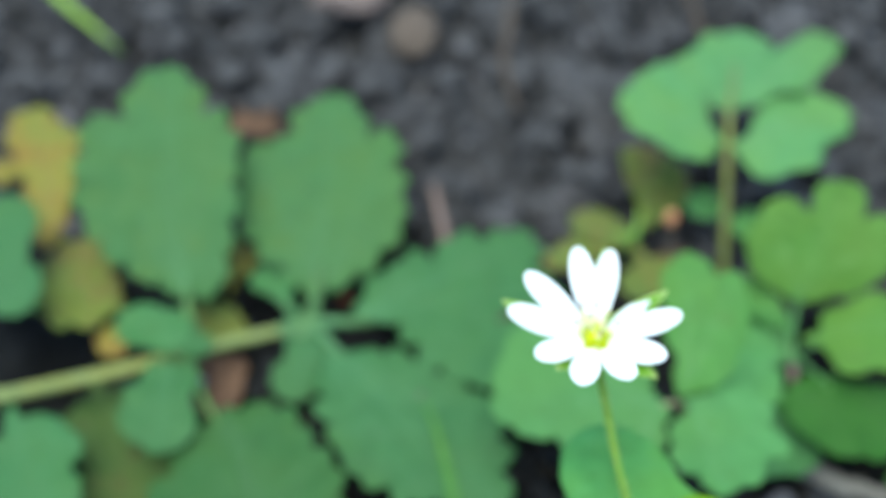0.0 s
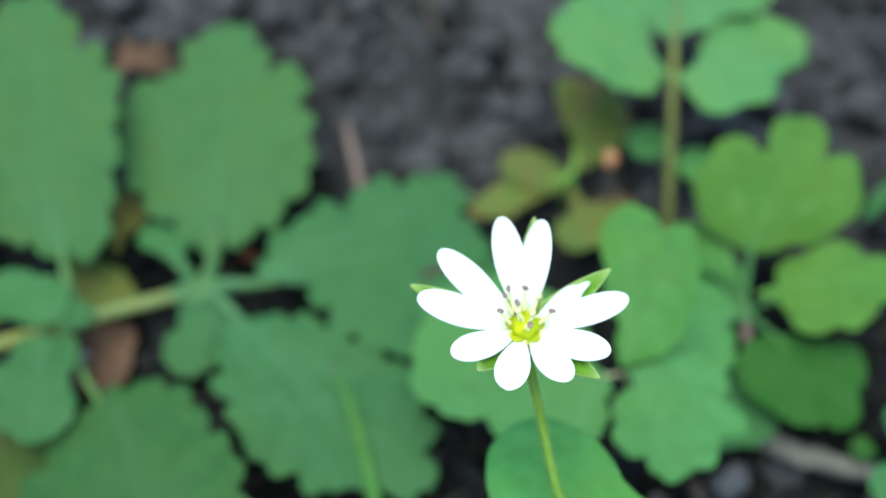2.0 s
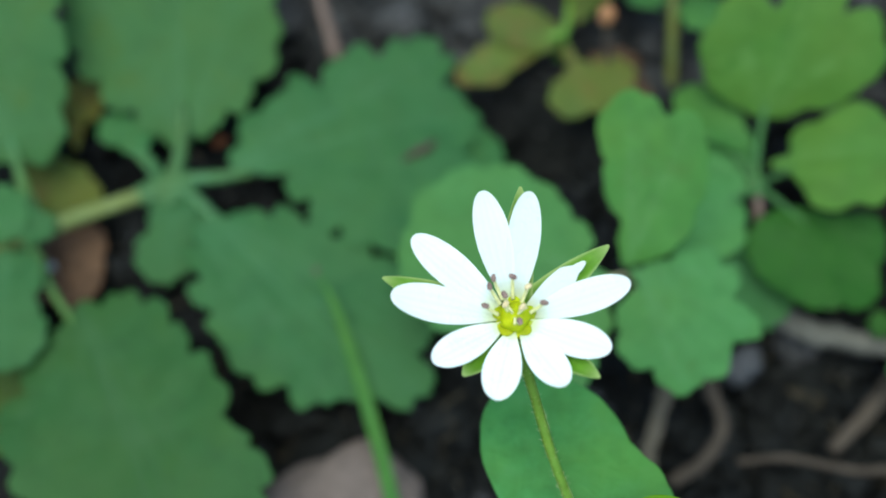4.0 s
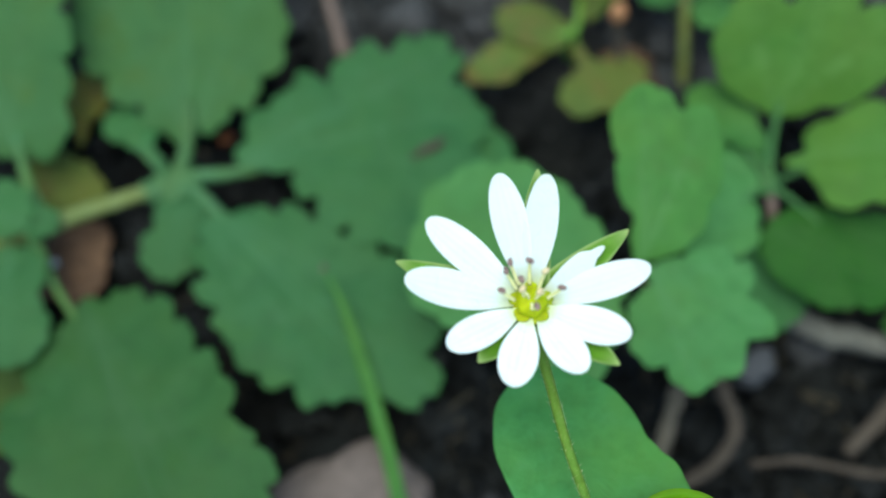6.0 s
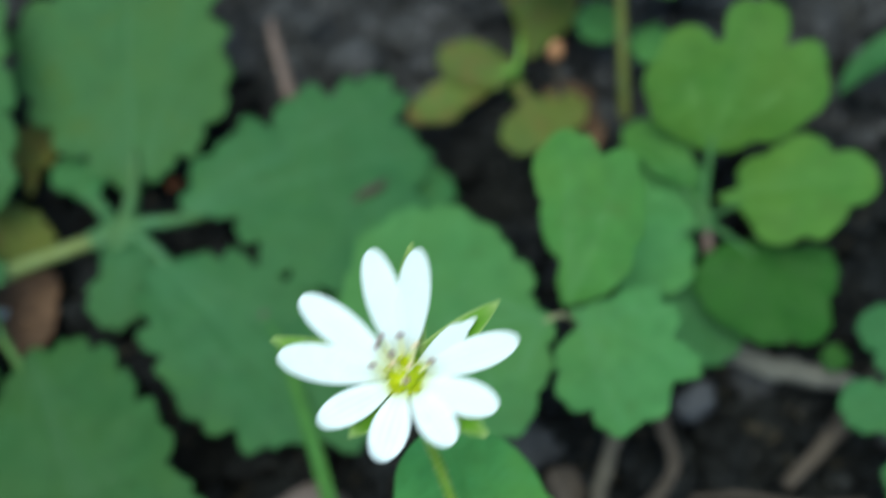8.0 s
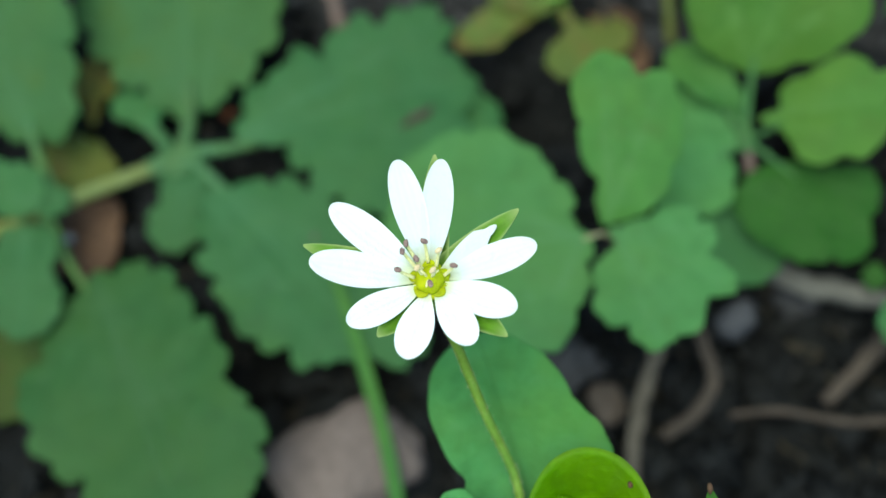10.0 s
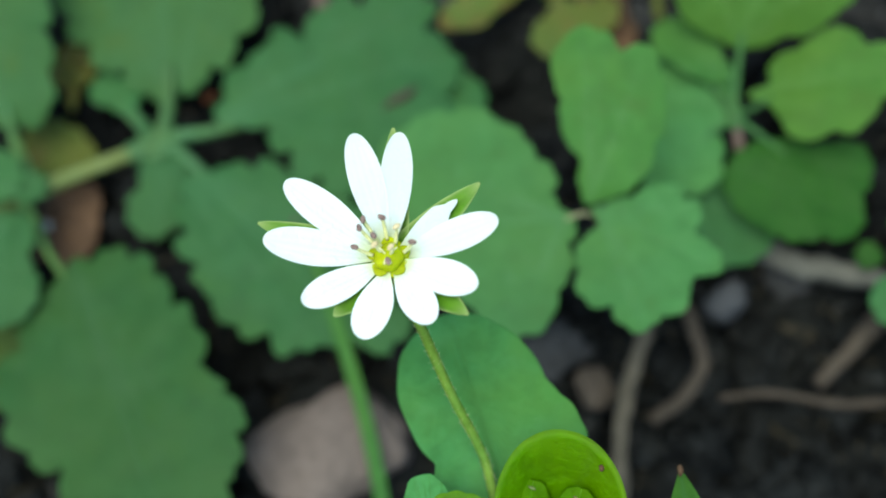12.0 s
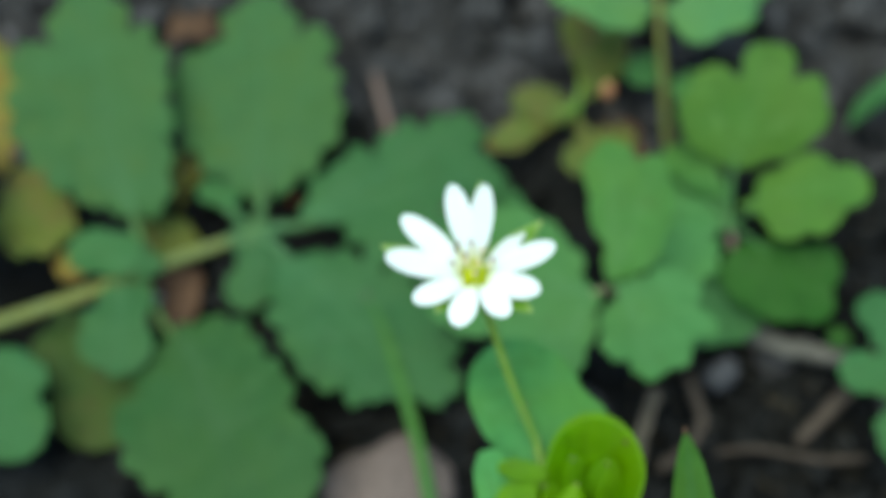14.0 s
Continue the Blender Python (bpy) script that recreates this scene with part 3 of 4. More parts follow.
leaflet(celandine, "leaflet", (-3.05, 4.39, 0.64), (-0.22, 5.2, 0.58), [(0.60, -0.08, 0.39), (0.26, 0.07, 0.19), (0.86, 0.28, 0.14), (0.61, -0.18, 0.37), (0.62, 0.29, 0.13), (0.90, -0.01, 0.16), (0.35, 0.28, 0.07), (0.09, 0.04, 0.08), (0.56, -0.31, 0.25), (0.73, -0.21, 0.25), (0.19, 0.09, 0.15), (0.91, 0.28, 0.12), (0.61, 0.16, 0.22), (0.51, -0.07, 0.33)], leaf_blue, teeth=0.09, soft=1, scallop=(0.52, 0.17))
v_, f_ = lump_geometry(-0.76, 4.58, 0.63, 0.2, 0.06, 0.04, 5.0, 4, 0.6, 0.5)
part("withered_spot", v_, f_, twig_brown, celandine, "withered brown spot on a leaflet rim")
leaflet(celandine, "leaflet", (-0.95, 4.27, 0.35), (0.32, 4.99, 0.30), [(0.67, -0.01, 0.26), (0.35, -0.08, 0.27)], leaf_blue)
leaflet(celandine, "leaflet", (-3.59, 3.94, 0.45), (-1.01, 1.36, 0.75), [(0.55, 0.01, 0.27), (0.65, 0.06, 0.255), (0.37, 0.01, 0.22), (0.95, 0.07, 0.09), (0.12, -0.02, 0.06), (0.76, -0.12, 0.10), (0.79, 0.07, 0.18), (0.70, 0.19, 0.14), (0.21, -0.04, 0.11), (0.43, -0.07, 0.17), (0.60, -0.16, 0.11), (0.51, -0.17, 0.10), (0.85, 0.16, 0.09), (0.31, -0.16, 0.06)], leaf_blue, teeth=0.09, soft=1, scallop=(0.52, 0.17))
leaflet(celandine, "small_leaflet", (-3.75, 4.15, 0.50), (-3.79, 2.87, 0.40), [(0.67, -0.05, 0.28), (0.31, 0.00, 0.23), (0.15, 0.04, 0.13)], leaf_blue, teeth=0.08)
leaflet(celandine, "small_leaflet", (-3.93, 4.32, 0.60), (-4.79, 5.04, 0.60), [(0.79, -0.07, 0.22), (0.52, -0.10, 0.19)], leaf_blue, teeth=0.03)
leaflet(celandine, "small_leaflet", (-5.32, 3.33, 1.00), (-6.45, 3.63, 1.10), [(0.68, -0.05, 0.32), (0.35, -0.09, 0.31)], leaf_blue)
leaflet(celandine, "small_leaflet", (-5.01, 3.35, 0.90), (-5.48, 3.47, 0.95), [(0.56, -0.02, 0.45)], leaf_blue)
leaflet(celandine, "small_leaflet", (-5.57, 3.10, 0.90), (-5.43, 1.64, 0.90), [(0.57, -0.06, 0.34), (0.26, 0.02, 0.28), (0.70, 0.05, 0.29), (0.34, -0.30, 0.09), (0.08, -0.14, 0.09), (0.59, -0.13, 0.28), (0.19, 0.06, 0.21), (0.70, 0.08, 0.27), (0.88, -0.02, 0.11), (0.23, -0.01, 0.26), (0.64, -0.12, 0.26)], leaf_blue, teeth=0.06)
leaflet(celandine, "leaflet", (-4.74, 2.55, 0.70), (-3.02, -0.97, 1.30), [(0.42, -0.02, 0.30), (0.70, 0.04, 0.25), (0.22, 0.04, 0.20), (0.86, 0.07, 0.16), (0.49, 0.01, 0.29), (0.36, -0.09, 0.23), (0.74, 0.15, 0.17), (0.28, -0.25, 0.08), (0.33, -0.01, 0.27), (0.15, 0.04, 0.14), (0.69, -0.01, 0.22)], leaf_dimmed, roll=6, teeth=0.09, scallop=(0.52, 0.17))
leaflet(celandine, "leaflet", (-8.64, 3.46, 1.00), (-8.70, 5.83, 1.40), [(0.68, -0.04, 0.24), (0.25, -0.22, 0.19), (0.43, 0.01, 0.28)], leaf_blue)
leaflet(celandine, "leaflet", (-7.69, 2.27, 0.80), (-6.61, 0.29, 0.90), [(0.36, 0.09, 0.21), (0.46, 0.22, 0.14), (0.56, -0.08, 0.33), (0.75, 0.08, 0.21)], leaf_blue)
leaflet(celandine, "lower_leaflet", (-6.86, 3.17, 0.20), (-5.68, 1.00, 0.15), [(0.38, 0.01, 0.28), (0.75, 0.03, 0.29)], leaf_shaded)
stalk(celandine, "crown", [(-8.9, 2.0, 0.45), (-9.3, 1.85, 0.1), (-9.5, 1.8, -0.2)], 0.16, 0.2, stem_pale)

# Water drops caught on the rim of its lowest leaflet.
for n, (x, y, z) in enumerate(((-3.7, -0.7, 1.24), (-3.12, -0.84, 1.16))):
    v_, f_ = lump_geometry(x, y, z, 0.13, 0.11, 0.09, n * 1.9, 3, 0.12)
    tagged(part("water_drop", v_, f_, drop_pale), "round pale bluish water drop on a celandine leaf tip", "water drop", "water drops")

v_, f_ = lump_geometry(-5.20, 3.12, 0.42, 0.07, 0.06, 0.045, 7.0, 3, 0.1)
tagged(part("water_drop", v_, f_, drop_pale), "round pale bluish water drop on a brown dead leaf", "water drop", "water drops")

# ---- yellowing leaves at its foot ----
yellow_leaves = thing("yellowing_plant", -8.0, 5.0, 0.0, "low rosette of yellowing leaves with orange edges", "plant")
leaflet(yellow_leaves, "leaf", (-8.15, 5.53, 0.35), (-9.29, 8.56, 0.50), [(0.68, -0.00, 0.16), (0.40, -0.02, 0.13), (0.20, -0.00, 0.10), (0.83, 0.03, 0.13), (0.56, -0.03, 0.15), (0.05, 0.02, 0.05), (0.32, -0.02, 0.12), (0.12, 0.01, 0.08), (0.94, 0.01, 0.05), (0.74, 0.02, 0.15), (0.47, -0.03, 0.14), (0.64, -0.08, 0.12), (0.28, -0.02, 0.11), (0.80, 0.03, 0.14), (0.89, 0.02, 0.09), (0.5, -0.06, 0.13), (0.72, 0.07, 0.1)], leaf_yellow, fold=0.15, wave=0.06, scallop=(0.6, 0.16))
leaflet(yellow_leaves, "leaf", (-8.22, 5.29, 0.30), (-6.87, 4.07, 0.30), [(0.54, 0.01, 0.33), (0.29, 0.14, 0.28), (0.62, 0.01, 0.31), (0.17, 0.21, 0.19), (0.53, -0.23, 0.14), (0.42, 0.08, 0.31), (0.83, -0.03, 0.12), (0.75, 0.14, 0.15), (0.56, -0.08, 0.28), (0.33, 0.13, 0.29), (0.16, 0.01, 0.11), (0.12, 0.20, 0.15), (0.10, 0.31, 0.08)], leaf_seed, wave=0.06, scallop=(0.5, 0.14))
leaflet(yellow_leaves, "leaf", (-5.71, 4.34, 0.30), (-4.70, 4.11, 0.30), [(0.43, 0.01, 0.36), (0.62, -0.03, 0.32), (0.19, 0.12, 0.26), (0.73, -0.05, 0.25), (-0.03, 0.23, 0.09), (0.27, 0.10, 0.31), (0.52, 0.00, 0.35), (0.35, -0.13, 0.22), (0.93, -0.14, 0.05), (0.04, 0.19, 0.15), (0.86, 0.04, 0.11)], leaf_bronze)
leaflet(yellow_leaves, "leaf", (-5.14, 4.82, 0.30), (-5.18, 6.17, 0.35), [(0.49, 0.02, 0.26)], leaf_yellow)
leaflet(yellow_leaves, "leaf", (-6.63, 4.29, 0.25), (-6.77, 3.48, 0.20), [(0.57, -0.02, 0.31)], leaf_yellow)
leaflet(yellow_leaves, "leaf", (-10.01, 6.79, 0.30), (-9.15, 7.13, 0.30), [(0.65, 0.03, 0.31)], leaf_yellow)

# ---- celandine leaf on a tall stalk ----
celandine_shoot = thing("celandine", 2.55, 5.9, 0.0, "slim celandine leaf with three leaflets on an upright stalk", "plant", "celandine plants")
stalk(celandine_shoot, "leaf_stalk", [(2.54, 5.8, -0.1), (2.52, 5.94, 0.3), (2.43, 6.44, 1.2), (2.36, 7.04, 2.0), (2.41, 7.76, 2.12), (2.55, 8.7, 2.12)], 0.08, 0.04, stem_pale)
leaflet(celandine_shoot, "leaflet", (2.33, 7.09, 2.00), (0.69, 7.44, 2.50), [(0.58, -0.07, 0.39), (0.37, 0.07, 0.31), (0.57, -0.21, 0.34), (0.73, 0.04, 0.26), (0.64, -0.35, 0.24), (0.54, 0.10, 0.27), (0.30, 0.07, 0.26), (0.78, -0.09, 0.22), (0.36, -0.37, 0.11), (0.67, -0.53, 0.08), (0.09, 0.01, 0.06)], leaf_pale, teeth=0.08, scallop=(0.6, 0.1))
leaflet(celandine_shoot, "leaflet", (2.43, 7.05, 2.00), (4.34, 8.01, 1.90), [(0.61, 0.07, 0.28), (0.35, -0.13, 0.27), (0.89, 0.05, 0.14), (0.21, -0.14, 0.21), (0.79, 0.23, 0.12), (0.75, -0.01, 0.19), (0.50, 0.05, 0.25), (0.09, -0.29, 0.08), (0.60, 0.10, 0.26), (0.97, 0.09, 0.07), (0.36, -0.23, 0.18), (0.09, -0.08, 0.10), (0.48, -0.27, 0.09), (0.67, 0.11, 0.25), (0.17, -0.23, 0.14)], leaf_pale, teeth=0.08, scallop=(0.6, 0.1))
leaflet(celandine_shoot, "leaflet", (2.42, 7.81, 2.10), (3.18, 9.68, 2.00), [(0.35, 0.19, 0.31), (0.59, -0.28, 0.22), (0.97, -0.38, 0.20), (0.69, 0.18, 0.24), (0.29, 0.08, 0.30), (1.16, -0.40, 0.17), (0.79, -0.34, 0.20), (0.29, 0.36, 0.19), (0.80, 0.08, 0.16), (0.39, -0.12, 0.20), (0.65, 0.25, 0.22), (1.30, -0.44, 0.07), (0.52, -0.23, 0.20), (1.05, -0.39, 0.19), (0.17, 0.07, 0.19), (0.28, 0.50, 0.07), (0.27, -0.05, 0.19)], leaf_pale, teeth=0.08, scallop=(0.6, 0.1))

# ---- celandine with rounded leaflets ----
celandine_leaf = thing("celandine", 3.35, 3.4, 0.0, "celandine plant with rounded fresh green lobed leaflets", "plant", "celandine plants")
stalk(celandine_leaf, "leaf_stalk", [(1.22, 2.22, 2.08), (1.42, 2.3, 2.03), (1.58, 2.32, 1.7), (1.66, 2.3, 0.8), (1.7, 2.3, -0.15)], 0.017, 0.025, stem_grey)
stalk(celandine_leaf, "leaf_stalk", [(3.36, 3.3, -0.15), (3.34, 3.42, 0.4), (3.27, 3.6, 0.85), (3.22, 3.85, 1.08)], 0.07, 0.055, twig_pink, "pinkish lower leaf stalk")
stalk(celandine_leaf, "leaf_stalk", [(3.22, 3.85, 1.08), (3.23, 4.1, 1.14), (3.28, 4.45, 1.32), (3.34, 4.75, 1.5)], 0.05, 0.04, stem_dark)
for end in ((3.9, 4.02, 1.44), (3.75, 3.35, 1.04), (2.75, 3.55, 0.98), (2.85, 4.45, 1.15)):
    stalk(celandine_leaf, "leaflet_stalk", [(3.22, 3.85, 1.08), tuple((a + b) / 2 for a, b in zip((3.22, 3.85, 1.14), end)), end], 0.04, 0.03, stem_dark)
v_, f_ = lump_geometry(3.22, 3.88, 1.06, 0.13, 0.17, 0.06, 3.0, 3, 0.25)
part("node", v_, f_, stem_dark, celandine_leaf)
leaflet(celandine_leaf, "leaflet", (3.28, 4.56, 1.40), (3.74, 5.77, 2.70), [(0.35, 0.06, 0.35), (0.53, -0.34, 0.24), (0.81, -0.05, 0.19), (0.37, 0.20, 0.32), (0.57, 0.29, 0.18), (0.43, -0.18, 0.30), (0.73, -0.40, 0.12), (0.85, -0.10, 0.15), (0.85, -0.00, 0.15), (0.57, 0.38, 0.12), (0.70, -0.38, 0.14), (0.39, -0.01, 0.35)], leaf_warm, teeth=0.015, wave=0.022, scallop=(0.75, 0.06), soft=4)
leaflet(celandine_leaf, "leaflet", (3.35, 4.06, 1.30), (5.02, 3.90, 1.90), [(0.52, -0.03, 0.34), (0.80, 0.02, 0.19), (0.36, 0.01, 0.25), (0.53, 0.13, 0.24), (0.41, -0.17, 0.22), (0.28, 0.09, 0.16), (0.61, -0.28, 0.10), (0.80, 0.08, 0.15), (0.28, -0.16, 0.11)], leaf_warm, teeth=0.015, wave=0.022, scallop=(0.75, 0.06), soft=4)
# Tilted leaflet: the weaker light on it is put into a darker green.
leaflet(celandine_leaf, "leaflet", (3.07, 3.22, 1.10), (4.58, 2.60, 0.90), [(0.49, 0.01, 0.37), (0.76, 0.29, 0.20), (0.34, 0.00, 0.33), (0.77, -0.03, 0.22), (0.66, 0.17, 0.27), (0.77, 0.34, 0.17), (0.31, -0.01, 0.31), (0.40, 0.01, 0.35), (0.89, -0.03, 0.11)], leaf_dark, teeth=0.05)
leaflet(celandine_leaf, "leaflet", (1.47, 2.37, 2.10), (1.43, 3.94, 3.20), [(0.54, -0.14, 0.28), (0.31, -0.16, 0.21), (0.75, -0.03, 0.19), (0.11, -0.08, 0.10), (0.71, -0.28, 0.12), (0.45, -0.15, 0.27), (0.87, 0.00, 0.10), (0.15, -0.13, 0.13), (0.63, -0.28, 0.15), (0.66, -0.06, 0.21), (0.05, -0.02, 0.05), (0.87, -0.13, 0.05), (0.75, -0.30, 0.09)], leaf_green, teeth=0.015, wave=0.02, droop=0.03, scallop=(0.75, 0.06), soft=4)
leaflet(celandine_leaf, "leaflet", (3.14, 4.24, 1.25), (2.43, 5.21, 1.15), [(0.65, 0.03, 0.26), (0.40, 0.02, 0.24), (0.76, 0.03, 0.21), (0.23, 0.02, 0.16)], leaf_mid, teeth=0.03, soft=6)
leaflet(celandine_leaf, "leaflet", (3.20, 3.98, 1.10), (2.12, 4.38, 0.85), [(0.68, -0.38, 0.34), (0.37, -0.26, 0.29), (0.66, 0.00, 0.39), (0.36, 0.08, 0.32), (0.44, 0.53, 0.38), (0.24, 0.52, 0.28), (0.41, 0.82, 0.29), (0.14, 0.76, 0.24)], leaf_cool, teeth=0.015, scallop=(0.75, 0.06), soft=4)
leaflet(celandine_leaf, "leaflet", (3.22, 4.15, 1.00), (2.44, 3.51, 0.90), [(0.22, -0.23, 0.29), (0.69, 0.01, 0.24), (0.83, 0.20, 0.18), (0.45, -0.11, 0.27), (0.00, -0.21, 0.17), (0.17, -0.43, 0.13), (-0.14, -0.18, 0.08), (0.57, -0.05, 0.26), (0.32, -0.18, 0.28), (0.76, 0.11, 0.21), (0.15, -0.23, 0.25), (0.84, 0.35, 0.06), (0.94, 0.23, 0.09)], leaf_cool, teeth=0.03, wave=0.022, scallop=(0.6, 0.06))
leaflet(celandine_leaf, "leaflet", (1.54, 2.34, 2.10), (1.94, 0.97, 2.20), [(0.45, 0.21, 0.40), (0.54, 0.10, 0.40), (0.24, 0.42, 0.25), (0.59, 0.48, 0.20), (0.71, 0.10, 0.30), (0.30, 0.27, 0.33), (0.53, 0.00, 0.33), (0.75, 0.16, 0.24), (0.72, 0.59, 0.06), (0.24, 0.60, 0.09), (0.90, -0.02, 0.09), (0.15, 0.51, 0.14)], leaf_cool, teeth=0.05, droop=0.02, wave=0.022, scallop=(0.62, 0.13))
leaflet(celandine_leaf, "leaflet", (2.63, 3.33, 0.85), (3.48, 2.33, 0.60), [(0.54, -0.14, 0.36), (0.41, -0.04, 0.34), (0.75, -0.03, 0.24), (0.63, -0.37, 0.18), (0.29, -0.04, 0.26), (0.42, 0.08, 0.25), (0.14, 0.01, 0.13), (0.58, -0.19, 0.33), (0.66, -0.51, 0.07), (0.52, 0.27, 0.06), (0.80, 0.02, 0.19), (0.63, -0.10, 0.32)], leaf_blue, teeth=0.03, wave=0.022, scallop=(0.6, 0.06))
leaflet(celandine_leaf, "leaflet", (1.26, 2.25, 2.10), (-0.93, 2.23, 1.90), [(0.56, -0.17, 0.44), (0.31, 0.15, 0.31), (0.58, -0.26, 0.41), (0.28, 0.39, 0.18), (0.69, -0.09, 0.33), (0.41, -0.15, 0.35), (0.13, 0.07, 0.15), (0.29, 0.28, 0.25), (0.73, -0.40, 0.22), (0.27, 0.46, 0.13)], leaf_cool, fold=-0.04, teeth=0.05, wave=0.022, scallop=(0.6, 0.1))

# ---- seedlings ----
seedling = thing("seedling", 1.1, 6.4, 0.0, "small olive-green seedling with yellow-tipped leaves", "plant")
stalk(seedling, "stem", [(1.12, 6.42, -0.1), (1.12, 6.42, 0.2), (1.13, 6.45, 0.46)], 0.08, 0.06, stem_lime)
stalk(seedling, "leaf_stalk", [(0.85, 6.38, 0.42), (1.13, 6.45, 0.47), (1.22, 6.9, 0.5)], 0.05, 0.05, stem_lime)
leaflet(seedling, "leaf", (1.32, 6.62, 0.45), (1.22, 8.24, 0.70), [(0.56, -0.14, 0.29), (0.77, -0.02, 0.22), (0.29, -0.09, 0.18), (0.14, -0.03, 0.11), (0.43, -0.15, 0.26), (0.65, -0.08, 0.27), (0.83, 0.06, 0.15), (0.47, -0.23, 0.20), (0.36, -0.17, 0.20), (0.67, -0.09, 0.26), (0.05, -0.03, 0.04), (0.20, -0.05, 0.14), (0.86, 0.04, 0.13)], leaf_seed, teeth=0.03)
leaflet(seedling, "leaf", (1.14, 6.49, 0.45), (0.09, 6.62, 0.50), [(0.50, 0.05, 0.33), (0.68, -0.00, 0.29), (0.33, 0.09, 0.27), (0.11, 0.03, 0.11), (0.62, 0.02, 0.33), (0.86, -0.10, 0.13), (0.28, 0.19, 0.18), (0.46, 0.07, 0.32), (0.82, 0.01, 0.17), (0.03, 0.01, 0.05), (0.77, 0.23, 0.09)], leaf_seed, teeth=0.04)
leaflet(seedling, "leaf", (1.15, 6.30, 0.45), (1.28, 5.05, 0.40), [(0.55, 0.15, 0.29), (0.65, -0.05, 0.23), (0.46, 0.40, 0.24)], leaf_seed)
leaflet(seedling, "leaf", (1.03, 6.30, 0.45), (-0.31, 5.84, 0.35), [(0.43, -0.08, 0.22), (0.66, 0.01, 0.21), (0.86, 0.01, 0.14)], leaf_seed)
cotyledons = thing("seedling", 2.5, 6.9, 0.0, "tiny seedling with two round teal seed leaves", "plant")
stalk(cotyledons, "stem", [(2.58, 6.95, -0.1), (2.58, 6.9, 0.7)], 0.04, 0.03, stem_blue)
leaflet(cotyledons, "leaf", (2.53, 7.06, 0.72), (1.92, 6.82, 0.74), [(0.50, 0.01, 0.48)], leaf_cool)
leaflet(cotyledons, "leaf", (2.64, 6.74, 0.7), (3.12, 6.55, 0.72), [(0.58, -0.09, 0.58)], leaf_cool)

# ---- plants at the far edge ----
edge_plant = thing("young_celandine", 5.5, 1.5, 0.0, "young celandine with blue-green rounded leaflets", "plant", "celandine plants")
stalk(edge_plant, "stem", [(5.7, 1.4, -0.1), (5.6, 1.5, 0.5), (5.4, 1.6, 0.98)], 0.07, 0.05, stem_blue)
leaflet(edge_plant, "leaflet", (5.45, 1.96, 1.00), (4.84, 2.52, 1.00), [(0.66, -0.18, 0.40), (0.26, 0.02, 0.40)], leaf_blue)
leaflet(edge_plant, "leaflet", (5.40, 1.63, 1.00), (4.44, 1.39, 1.00), [(0.63, -0.10, 0.30), (0.35, 0.04, 0.33)], leaf_blue)
leaflet(edge_plant, "leaflet", (5.52, 0.92, 1.00), (4.88, 0.62, 1.00), [(0.60, 0.00, 0.45), (0.60, 0.30, 0.52)], leaf_blue)
leaflet(edge_plant, "leaflet", (4.79, 2.29, 0.50), (4.51, 2.33, 0.50), [(0.51, -0.02, 0.54)], leaf_dark)
grass = thing("grass_blade", 6.6, 6.6, 0.0, "short green grass blade growing from the soil", "grass")
blade(grass, "blade", [(6.9, 6.8, 0.0), (6.54, 6.63, 0.7), (5.96, 6.37, 0.9), (5.52, 6.2, 0.6), (5.3, 6.01, 0.3)], 0.4, leaf_blue)
grass = thing("grass_blade", -10.6, 12.3, 0.0, "yellow-green grass blade lying over the soil", "grass")
blade(grass, "blade", [(-11.4, 13.2, 0.0), (-10.57, 12.3, 0.4), (-9.74, 11.31, 0.6), (-8.85, 10.53, 0.6), (-8.19, 10.11, 0.35)], 0.18, stem_lime)
grass = thing("grass_blade", -1.0, 0.2, 0.0, "narrow green grass blade with a dry tip", "grass")
blade(grass, "blade", [(-0.7, -1.8, -0.15), (-0.85, -0.8, 0.2), (-1.05, 0.3, 0.45), (-1.34, 1.34, 0.68), (-1.67, 2.32, 0.85), (-1.94, 2.85, 0.9)], 0.16, leaf_mid)
v_, f_ = lump_geometry(-1.94, 2.85, 0.9, 0.035, 0.05, 0.03, 4.0, 2, 0.2)
part("dry_tip", v_, f_, twig_tan, grass, "dry pale brown tip")

# ---- chickweed with the white flower ----
chickweed = thing("chickweed", 1.0, -2.6, 0.0, "chickweed plant with one white star flower above green leaves", "plant")
stalk(chickweed, "stem", [(1.1, -2.7, -0.1), (1.08, -2.5, 1.6), (0.98, -2.0, 3.4), (0.88, -1.75, 4.3), (0.9, -1.68, 4.75)], 0.07, 0.05, stem_lime)
STALK = [(0.6, -1.23, 4.62), (0.505, -0.85, 4.78), (0.305, -0.487, 5.26), (0.14, -0.14, 5.76), (0.0, 0.1, 6.25)]
stalk(chickweed, "flower_stalk", [(0.72, -1.42, 4.3), *STALK], 0.033, 0.037, stem_lime, "thin hairy yellow-green flower stalk")
leaflet(chickweed, "leaf", (0.64, -1.04, 4.55), (0.22, 0.40, 4.50), [(0.50, 0.00, 0.38), (0.31, -0.12, 0.31), (0.67, 0.04, 0.32), (0.23, -0.30, 0.18), (0.43, 0.02, 0.35), (0.57, 0.02, 0.37), (0.14, -0.44, 0.06), (0.25, -0.08, 0.25), (0.74, 0.04, 0.26), (0.02, 0.12, 0.24), (-0.04, -0.12, 0.22)], leaf_chick, teeth=0.0, soft=14)
